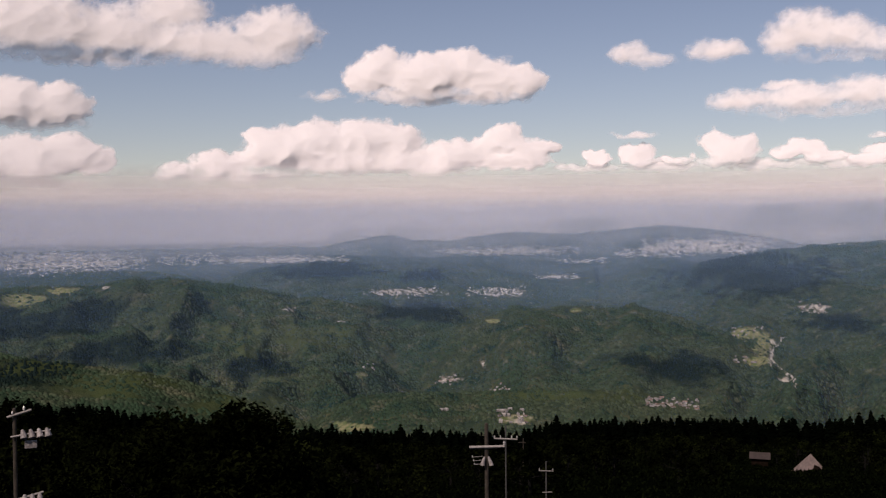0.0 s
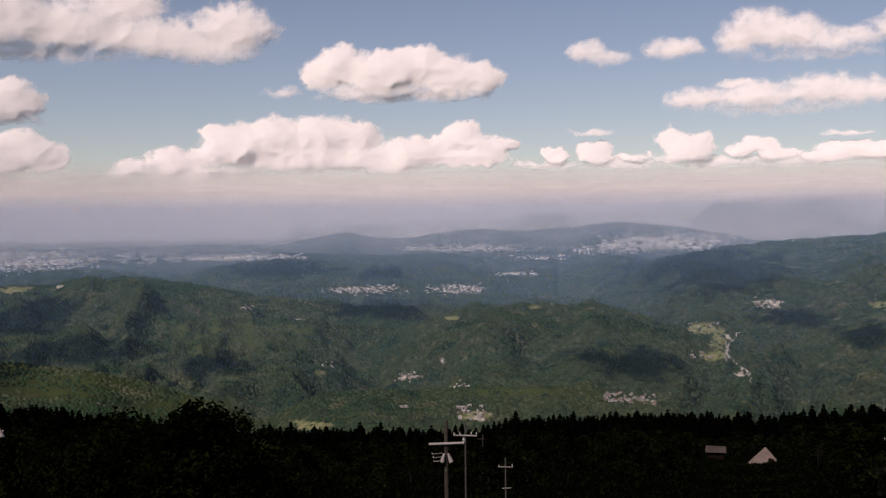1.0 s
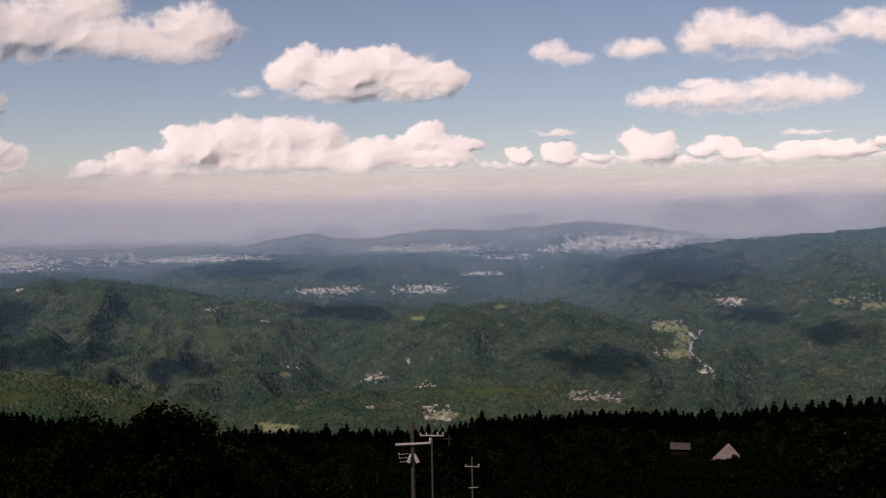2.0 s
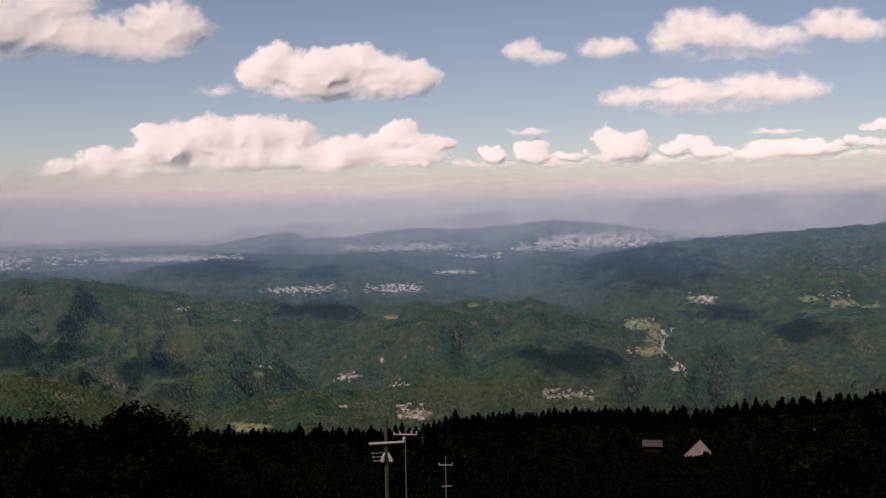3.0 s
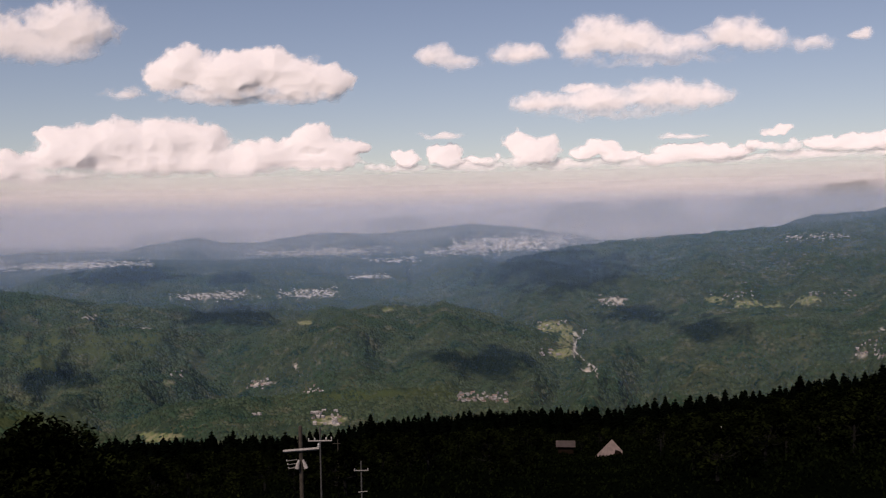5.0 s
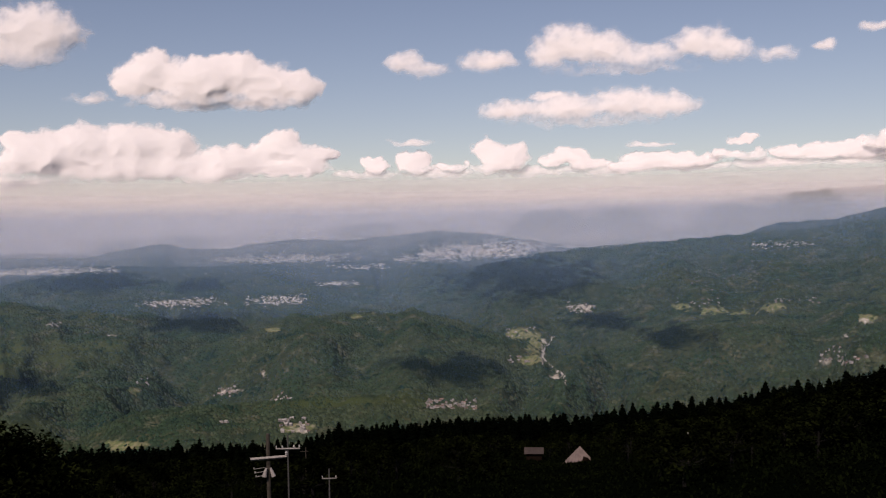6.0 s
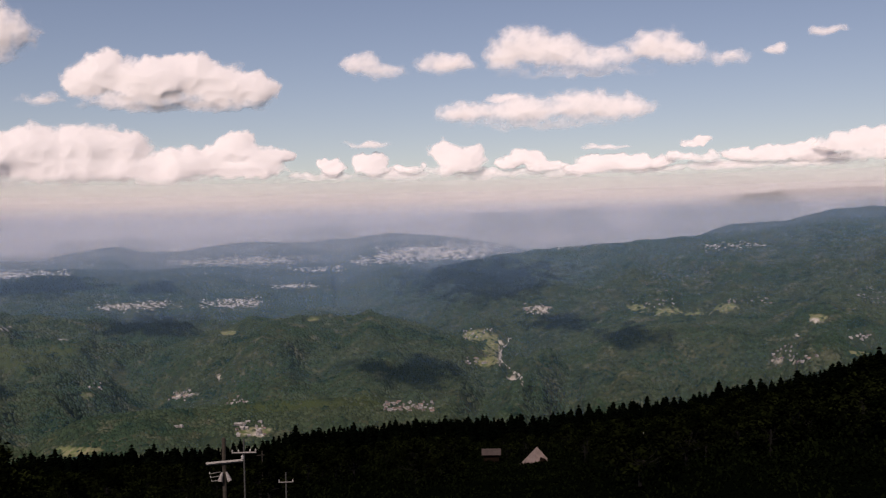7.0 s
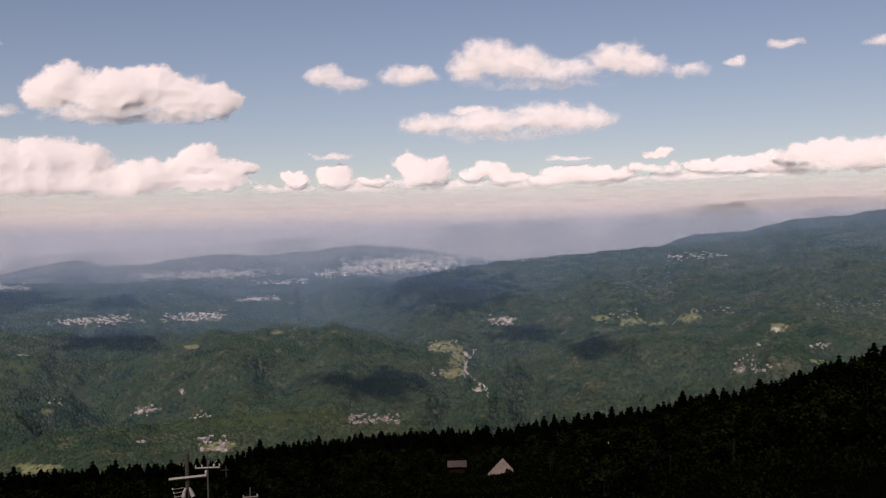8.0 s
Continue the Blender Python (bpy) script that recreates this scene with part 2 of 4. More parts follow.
# crest lines of the hills: (bearing, angle) pairs, distance at both ends, front and back fall, roughness
RIDGES = [
    # big wooded mountain and its long tail
    ([(-23.89, -3.07), (-21.41, -3.03), (-18.85, -3.07), (-17.08, -2.63), (-16.26, -2.89), (-15.3, -2.73), (-12.25, -3.11), (-9.14, -3.74), (-5.97, -4.18), (-2.76, -4.71), (0.48, -4.71), (2.09, -5.68), (3.68, -7.77)], 2350, 2050, 0.085, 0.30, 1.0),
    # broad hill down to the stream
    ([(-4.72, -7.68), (-0.83, -6.14), (2.09, -5.2), (4.67, -4.83), (7.55, -4.63), (10.39, -4.72), (13.18, -5.16), (15.9, -6.05), (17.38, -7.55)], 1750, 1700, 0.10, 0.12, 0.9),
    # dark spur under it
    ([(3.68, -8.02), (6.9, -7.06), (9.75, -6.56), (12.56, -6.83), (15.3, -7.48), (16.49, -8.19), (18.26, -9.33)], 1500, 1440, 0.09, 0.06, 0.7),
    # meadow shoulder
    ([(-25.54, -5.98), (-23.95, -6.36), (-21.2, -7.05), (-17.46, -7.62), (-14.47, -8.37), (-10.79, -9.77), (-6.05, -11.59)], 900, 860, 0.12, 0.35, 0.35),
    # low green ridge
    ([(-7.32, -10.61), (-4.74, -9.49), (-0.86, -9.39), (3.67, -9.35), (9.11, -9.24), (11.61, -9.81), (14.08, -11.02)], 1150, 1090, 0.16, 0.3, 0.25),
    # dark hill and the long range that climbs from it
    ([(11.02, -3.92), (14.27, -2.21), (15.57, -1.93), (17.52, -1.56), (19.78, -1.29), (23.96, -0.94), (27.12, -0.76), (30.23, -0.49), (33.85, -0.17), (36.77, 0.21), (39.02, 0.14), (40.89, 0.2), (44.36, 0.33)], 3000, 3100, 0.13, 0.3, 0.8),
    # knoll before the plain
    ([(8.82, -3.04), (10.4, -2.34), (12.26, -1.87), (13.34, -2.12), (15.01, -2.65)], 3400, 3400, 0.12, 0.3, 0.4),
    # far range of the plain
    ([(-18.82, -1.76), (-16.47, -1.43), (-14.37, -1.22), (-11.3, -1.07), (-7.21, -1.18), (-5.29, -0.78), (-3.04, -0.48), (-1.75, -0.75), (0.51, -0.84), (3.09, -0.44), (4.38, -0.39), (6.94, -0.5), (10.09, -0.27), (12.27, -0.04), (14.11, -0.21), (17.1, -0.57), (19.14, -0.95)], 4250, 4320, 0.16, 0.3, 0.5),
    # low dark hills in the middle distance
    ([(-15.31, -3.63), (-12.87, -3.0), (-10.38, -2.29), (-7.22, -1.98), (-4.66, -2.11), (-2.73, -2.52), (-0.8, -2.41), (0.82, -2.55), (2.1, -3.27)], 3080, 3080, 0.14, 0.3, 0.5),
    ([(-25.49, -2.72), (-22.24, -2.47), (-19.7, -2.29), (-16.49, -2.36), (-14.09, -2.72), (-11.63, -3.25)], 3120, 3120, 0.12, 0.3, 0.5),
    ([(-7.21, -1.56), (-4.66, -1.66), (-0.79, -1.8), (2.44, -1.72), (5.65, -2.07), (8.51, -2.34)], 3600, 3600, 0.10, 0.3, 0.4),
    # pale mountains on the horizon
    ([(-5.92, -0.1), (-0.77, -0.02), (3.74, 0.13), (6.94, 0.39), (10.1, 0.59), (12.58, 0.5), (15.02, 0.9), (20.81, 1.17), (24.02, 1.33), (27.48, 1.23), (30.28, 1.55), (33.3, 1.82), (36.23, 1.93), (40.92, 1.83), (45.64, 1.48)], 4625, 4630, 1.25, 0.5, 0.02),
    # second range
    ([(26.48, -1.29), (29.62, -0.41), (31.16, 0.11), (33.86, 0.16), (36.21, 0.77), (39.04, 0.86), (40.91, 1.15), (44.38, 1.53)], 3580, 3580, 0.2, 0.3, 0.6),
    # hill across the stream
    ([(18.95, -8.48), (20.61, -6.93), (23.2, -5.85), (25.75, -5.47), (28.58, -5.06), (31.65, -4.89), (34.05, -4.41), (36.1, -4.2), (38.93, -4.53), (40.79, -4.69), (44.26, -4.49)], 1750, 1700, 0.10, 0.12, 0.9),
    ([(19.35, -5.62), (21.3, -5.02), (23.54, -4.97), (25.75, -5.41)], 2250, 2250, 0.10, 0.3, 0.4),
    # shoulder of the range
    ([(33.17, -4.06), (35.55, -2.7), (37.57, -2.12), (40.85, -1.51), (44.33, -1.05)], 2680, 2680, 0.14, 0.3, 0.8),
]

PLAIN_R = np.array([0, 900, 2000, 3000, 3500, 4000, 4500, 4900, 6000.0])
PLAIN_Z = np.array([-215, -225, -222, -204, -172, -120, -75, -46, 0.0])


def height(az, r, fine=True):
    """Ground height over bearing az and distance r (arrays of one shape)."""
    x, y = r * np.sin(np.radians(az)), r * np.cos(np.radians(az))
    z = np.interp(r, PLAIN_R, PLAIN_Z) 
    folds = [fbm(x / 330 + q, y / 400 - q, 4, 0.42, True) - 1.2 for q in (0.0, 5.7)]
    z = z + 26 * (folds[1] + 0.45) * smooth(800, 1100, r) * smooth(3900, 2900, r) + 3 * fbm(x / 260, y / 260, 2)
    # spurs that run down towards the near slope, with gullies between
    lean = az + 3.0 * np.sin(r / 420.0) + 2.2 * fbm(x / 600, y / 600, 2)
    spur = fbm(lean / 7.0 + r / 2600, r / 1100, 3, 0.5, True) - 0.95
    spur = 37 * np.clip(spur, -1.1, 0.5) * smooth(850, 1150, r) * smooth(4000, 3000, r)
    z = z + spur
    for which, (line, r0, r1, front, back, k) in enumerate(RIDGES):
        a, e = np.array(line).T
        fade = 1.6 if r0 > 2400 else 5
        rc = np.interp(az, a, np.linspace(r0, r1, len(a))) * (1 + 0.015 * np.sin(az * 0.9 + r0) * np.cos(az * 0.37))
        zc = rc * TAN(np.interp(az, a, e)) - 160 * (smooth(a[0], a[0] - fade, az) + smooth(a[-1], a[-1] + fade, az))
        zc = zc + 0.0014 * rc * k * fbm(az / 1.1 + r0, az * 0 + 0.37 * which, 3)
        d = rc - r
        crest = np.where(d > 0, zc - front * d, zc + back * d)
        lower = np.clip(np.abs(d) / 220, 0, 1)
        crest = crest + k * lower * (45 * np.minimum(folds[which % 2] + 0.15, 0.08) + spur)
        h = 6.0
        z = np.maximum(z, crest) + h * 0.25 * np.clip(1 - np.abs(z - crest) / h, 0, None) ** 2
    if fine:
        crown = smooth(700, 1000, r)
        z = z + crown * (1.7 * fbm(x / 10, y / 13, 2, 0.6) + 1.6 * fbm(x / 50, y / 50, 3, 0.55))
    # the near slope from the eye down to the bordering wood, and its fall beyond
    rw, zw = near_crest(az)
    t = np.clip((r - 55) / (rw + 25 - 55), 0, 1)
    near = np.where(r < 55, -1.6 + EYE - (r / 55) * 19.4 * np.clip(r / 12, 0, 1), -19.4 + (zw + 19.4) * t)
    near = near + 0.8 * fbm(x / 23, y / 23, 3) * smooth(15, 60, r)
    beyond = zw - (r - rw - 25) * 0.55
    near = np.where(r > rw + 25, beyond, near)
    behind = smooth(75, 110, np.abs(az))
    return np.maximum(z, near) * (1 - behind) + np.minimum(-1.6 + EYE, -0.02 * r) * behind


def part(name, bm, material, parent=None, label="", smooth_faces=False):
    me = bpy.data.meshes.new(name)
    bm.to_mesh(me)
    bm.free()
    me.materials.append(material)
    if smooth_faces:
        me.polygons.foreach_set("use_smooth", [True] * len(me.polygons))
    ob = new(name, me)
    ob.parent = parent
    if label:
        ob["label"] = label
    return ob


def sheet(name, verts, faces, material, smooth_faces=True):
    me = bpy.data.meshes.new(name)
    me.vertices.add(len(verts))
    me.vertices.foreach_set("co", verts.astype(np.float32).ravel())
    me.loops.add(faces.size)
    me.loops.foreach_set("vertex_index", faces.astype(np.int32).ravel())
    me.polygons.add(len(faces))
    k = faces.shape[1]
    me.polygons.foreach_set("loop_start", np.arange(len(faces), dtype=np.int32) * k)
    me.update(calc_edges=True)
    me.polygons.foreach_set("use_smooth", [smooth_faces] * len(faces))
    me.materials.append(material)
    me.validate()
    return new(name, me)


def grid_faces(n, m, wrap=False):
    i, j = np.meshgrid(np.arange(n - 1), np.arange(m if wrap else m - 1), indexing="ij")
    jn = (j + 1) % m
    return np.stack([i * m + j, i * m + jn, (i + 1) * m + jn, (i + 1) * m + j], -1).reshape(-1, 4)


def mark(ob, name, values):
    a = ob.data.attributes.new(name, "FLOAT", "POINT")
    a.data.foreach_set("value", np.asarray(values, dtype=np.float32).ravel())


# land cover, and patches of painted cloud shade: bearing, angle, half-widths in degrees
FIELDS = [(-22.95, -3.69, 1.55, 0.39), (-20.85, -3.32, 0.9, 0.19), (-4.92, -11.4, 1.36, 0.29), (-6.04, -11.12, 0.45, 0.16), (3.82, -10.99, 1.16, 0.32), (16.8, -6.03, 0.78, 0.45), (17.68, -6.68, 0.58, 0.65), (17.09, -7.56, 0.65, 0.23), (17.53, -7.39, 0.45, 0.32), (2.73, -5.46, 0.71, 0.19), (7.39, -4.89, 0.45, 0.13), (25.77, -4.55, 0.71, 0.16), (27.34, -4.86, 1.1, 0.26), (29.2, -4.88, 0.84, 0.16), (30.68, -4.6, 0.71, 0.26), (35.5, -5.14, 0.65, 0.29), (-4.73, -8.41, 0.45, 0.16), (37.47, -6.93, 0.52, 0.13)]
BARE = [(-2.1, -3.81, 2.2, 0.2), (3.23, -3.86, 1.8, 0.26), (6.44, -2.97, 1.0, 0.1), (14.7, -1.3, 3.4, 0.4), (20.8, -0.6, 3.4, 0.2), (-21.1, -1.8, 4.4, 0.5), (-9.4, -1.86, 3.6, 0.14), (3.7, -1.5, 4.0, 0.18), (-18.56, -3.2, 0.29, 0.1), (-8.68, -4.64, 0.39, 0.16), (-5.82, -5.43, 0.29, 0.08), (18.12, -7.07, 0.16, 0.71), (18.32, -6.54, 0.32, 0.13), (18.99, -8.46, 0.52, 0.16), (19.37, -8.74, 0.16, 0.19), (20.29, -4.65, 0.84, 0.26), (0.44, -8.77, 0.65, 0.23), (12.54, -10.0, 1.1, 0.19), (33.98, -7.44, 0.84, 0.13), (35.35, -5.29, 0.52, 0.23), (34.31, -6.06, 0.32, 0.1), (4.14, -11.08, 0.84, 0.26), (2.23, -7.76, 0.19, 0.32), (3.52, -7.77, 0.16, 0.19)]
# hill patches darkened in colour where clouds would shade them
CLOUD_SHADE = [(13.4, -8.1, 2.6, 0.95), (10.6, -7.6, 1.6, 0.5), (-1.47, -4.92, 2.91, 0.71), (17.1, -2.8, 4.84, 1.36), (-6.91, -2.53, 3.55, 0.58), (-1.12, -2.86, 1.49, 0.45), (-19.73, -4.56, 2.26, 0.97), (-22.28, -5.21, 3.55, 0.9), (-18.32, -6.75, 4.84, 0.71), (-22.88, -7.69, 2.26, 1.03), (25.73, -6.36, 1.94, 0.81), (17.48, -3.01, 3.88, 1.29), (21.61, -5.35, 1.94, 0.58), (-10.45, -7.85, 1.94, 0.65)]
MEADOW = [(-22.32, -7.28, 2.26, 0.45), (-17.76, -8.45, 4.2, 0.71), (-11.72, -9.82, 3.23, 0.71), (6.24, -9.65, 4.2, 0.39), (10.05, -9.59, 1.94, 0.52), (-8.54, -6.33, 5.17, 0.97)]


def cover(spots, az, el, x, y, soft):
    v = np.zeros_like(az)
    w = 0.55 * fbm(x / 45, y / 70, 4, 0.6) + 0.15
    for a, e, ra, re in spots:
        d = np.sqrt(((az - a) / ra) ** 2 + ((el - e) / re) ** 2) + w
        v = np.maximum(v, smooth(1.0 + soft, 1.0 - soft, d))
    return v


AZ = np.concatenate([np.linspace(-180, -32, 60, endpoint=False), np.linspace(-32, 48, 760, endpoint=False), np.linspace(48, 180, 54, endpoint=False)])
RR = np.concatenate([np.linspace(0.02, 60, 24, endpoint=False), np.linspace(60, 480, 60, endpoint=False), np.linspace(480, 900, 40, endpoint=False), np.geomspace(900, 4930, 330)])
g_r, g_az = np.meshgrid(RR, AZ, indexing="ij")
g_z = height(g_az, g_r)
g_x, g_y = g_r * np.sin(np.radians(g_az)), g_r * np.cos(np.radians(g_az))
g_el = np.degrees(np.arctan2(g_z - EYE, g_r))


def ground_at(az, r):
    """Height of the built ground."""
    i = min(max(int(np.searchsorted(RR, r)) - 1, 0), len(RR) - 2)
    j = min(max(int(np.searchsorted(AZ, az)) - 1, 0), len(AZ) - 2)
    u, v = (r - RR[i]) / (RR[i + 1] - RR[i]), (az - AZ[j]) / (AZ[j + 1] - AZ[j])
    return float((g_z[i, j] * (1 - v) + g_z[i, j + 1] * v) * (1 - u) + (g_z[i + 1, j] * (1 - v) + g_z[i + 1, j + 1] * v) * u)


def ground_many(az, r):
    """Heights of the built ground at arrays of bearings and distances."""
    i = np.clip(np.searchsorted(RR, r) - 1, 0, len(RR) - 2)
    j = np.clip(np.searchsorted(AZ, az) - 1, 0, len(AZ) - 2)
    u, v = (r - RR[i]) / (RR[i + 1] - RR[i]), (az - AZ[j]) / (AZ[j + 1] - AZ[j])
    return (g_z[i, j] * (1 - v) + g_z[i, j + 1] * v) * (1 - u) + (g_z[i + 1, j] * (1 - v) + g_z[i + 1, j + 1] * v) * u


def sighted(az, el, r_min=480):
    """Distance at which the line of sight at that bearing and angle meets the land."""
    j = min(max(int(np.searchsorted(AZ, az)), 0), len(AZ) - 1)
    under = (g_z[:, j] >= EYE + RR * TAN(el)) & (RR > r_min)
    return float(RR[np.argmax(under)]) if under.any() else 4800.0


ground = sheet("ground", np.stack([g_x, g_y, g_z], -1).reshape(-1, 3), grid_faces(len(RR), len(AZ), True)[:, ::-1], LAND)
far = g_r > 480
mark(ground, "field", cover(FIELDS, g_az, g_el, g_x, g_y, 0.12) * far)
mark(ground, "bare", cover(BARE, g_az, g_el, g_x, g_y, 0.25) * far * smooth(-0.25, 0.25, fbm(g_x / 14, g_y / 14, 2)))
mark(ground, "cloud_shade", np.where(far, cover(CLOUD_SHADE, g_az, g_el, g_x, g_y, 0.3), 1.0))
# painted shade covers all ground of the near slope
mark(ground, "near_shade", np.where(far, 0.0, 1.0))
mark(ground, "meadow", cover(MEADOW, g_az, g_el, g_x, g_y, 0.35) * far)
tagged(ground, "wooded green hills and valleys falling to a wide plain", "ground", kind="structure")


# ---------------------------------------------------------------- canopy of the far woods
c_az, c_r = [], []
ring = 620.0
while ring < 3200:
    size = 1.6 + ring * 0.0025
    a = np.arange(-29, 46, math.degrees(size / ring))
    c_az.append(a + rng.uniform(-0.5, 0.5, len(a)) * math.degrees(size / ring))
    c_r.append(ring + rng.uniform(-0.5, 0.5, len(a)) * size)
    ring += size * 1.15
c_az, c_r = np.concatenate(c_az), np.concatenate(c_r)
c_x, c_y = c_r * np.sin(np.radians(c_az)), c_r * np.cos(np.radians(c_az))
c_z = ground_many(c_az, c_r)
c_el = np.degrees(np.arctan2(c_z - EYE, c_r))
open_land = np.maximum(cover(FIELDS, c_az, c_el, c_x, c_y, 0.12), cover(BARE, c_az, c_el, c_x, c_y, 0.25))
glade = smooth(0.28, 0.5, fbm(c_x / 60, c_y / 60, 3, 0.55)) * 0.85 + 0.5 * cover(MEADOW, c_az, c_el, c_x, c_y, 0.35)
keep = ((open_land < 0.45) | (rng.random(len(c_az)) < 0.10)) & (rng.random(len(c_az)) > glade) & (c_r > wood_r(c_az) + 150)
c_az, c_r, c_x, c_y, c_z, c_el = (q[keep] for q in (c_az, c_r, c_x, c_y, c_z, c_el))
c_n = len(c_az)
c_size = 1.6 + c_r * 0.0025
# painted cloud shade on the crowns, which stand narrower and taller there
c_shade = cover(CLOUD_SHADE, c_az, c_el, c_x, c_y, 0.4)
c_rad = 0.62 * c_size * rng.uniform(0.65, 1.3, c_n) * (1 - 0.25 * c_shade)
c_top = c_size * rng.uniform(0.22, 0.46, c_n) * (1 + 0.3 * c_shade)
turn = rng.uniform(0, 6.28, c_n)
t6 = turn[:, None] + np.arange(6) * math.pi / 3
t3 = turn[:, None] + np.arange(3) * math.pi * 2 / 3 + math.pi / 6
c_v = np.empty((c_n, 9, 3))
wob = rng.uniform(0.8, 1.2, (c_n, 9))
c_v[:, :6, 0], c_v[:, :6, 1] = np.cos(t6), np.sin(t6)
c_v[:, 6:, 0], c_v[:, 6:, 1] = 0.5 * np.cos(t3), 0.5 * np.sin(t3)
c_v[:, :, :2] *= (wob * c_rad[:, None])[:, :, None]
c_v[:, :6, 2], c_v[:, 6:, 2] = -0.15 * c_top[:, None], c_top[:, None] * wob[:, 6:]
c_v[:, :, :2] += np.stack([c_x, c_y], -1)[:, None, :]
c_foot = ground_many(np.degrees(np.arctan2(c_v[:, :, 0], c_v[:, :, 1])), np.hypot(c_v[:, :, 0], c_v[:, :, 1]))
c_v[:, :, 2] += c_z[:, None] + 0.6 * np.clip(c_foot - c_z[:, None], -2.5, 2.5)
dome = np.array([(0, 1, 6), (1, 2, 6), (2, 7, 6), (2, 3, 7), (3, 4, 7), (4, 8, 7), (4, 5, 8), (5, 0, 8), (0, 6, 8), (6, 7, 8)])
woods = sheet("woods", c_v.reshape(-1, 3), (np.arange(c_n)[:, None, None] * 9 + dome).reshape(-1, 3), CANOPY)
mark(woods, "cloud_shade", np.repeat(c_shade, 9))
tagged(woods, "mixed green woods of rounded crowns covering the hills", "woods", kind="stuff")


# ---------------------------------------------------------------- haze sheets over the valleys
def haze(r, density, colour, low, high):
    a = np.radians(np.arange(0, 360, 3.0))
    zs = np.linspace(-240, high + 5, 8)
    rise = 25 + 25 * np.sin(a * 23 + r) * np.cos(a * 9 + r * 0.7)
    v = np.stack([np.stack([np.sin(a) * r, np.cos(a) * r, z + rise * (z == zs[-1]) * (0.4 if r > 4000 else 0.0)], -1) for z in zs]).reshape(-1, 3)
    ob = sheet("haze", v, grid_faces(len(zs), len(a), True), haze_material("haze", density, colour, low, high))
    return tagged(ob, "thin grey haze hanging over the valleys", "haze", kind="stuff")


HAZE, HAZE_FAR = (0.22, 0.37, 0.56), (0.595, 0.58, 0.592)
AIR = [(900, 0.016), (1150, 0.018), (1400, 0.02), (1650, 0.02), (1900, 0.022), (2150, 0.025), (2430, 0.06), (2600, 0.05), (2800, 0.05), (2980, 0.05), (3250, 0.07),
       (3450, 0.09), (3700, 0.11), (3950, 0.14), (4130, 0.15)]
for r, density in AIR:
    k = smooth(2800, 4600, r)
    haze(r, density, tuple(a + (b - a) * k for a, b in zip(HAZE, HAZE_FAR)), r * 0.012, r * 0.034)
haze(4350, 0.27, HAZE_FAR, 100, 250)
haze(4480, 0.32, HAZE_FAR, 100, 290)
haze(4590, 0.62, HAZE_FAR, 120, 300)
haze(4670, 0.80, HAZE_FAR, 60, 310)


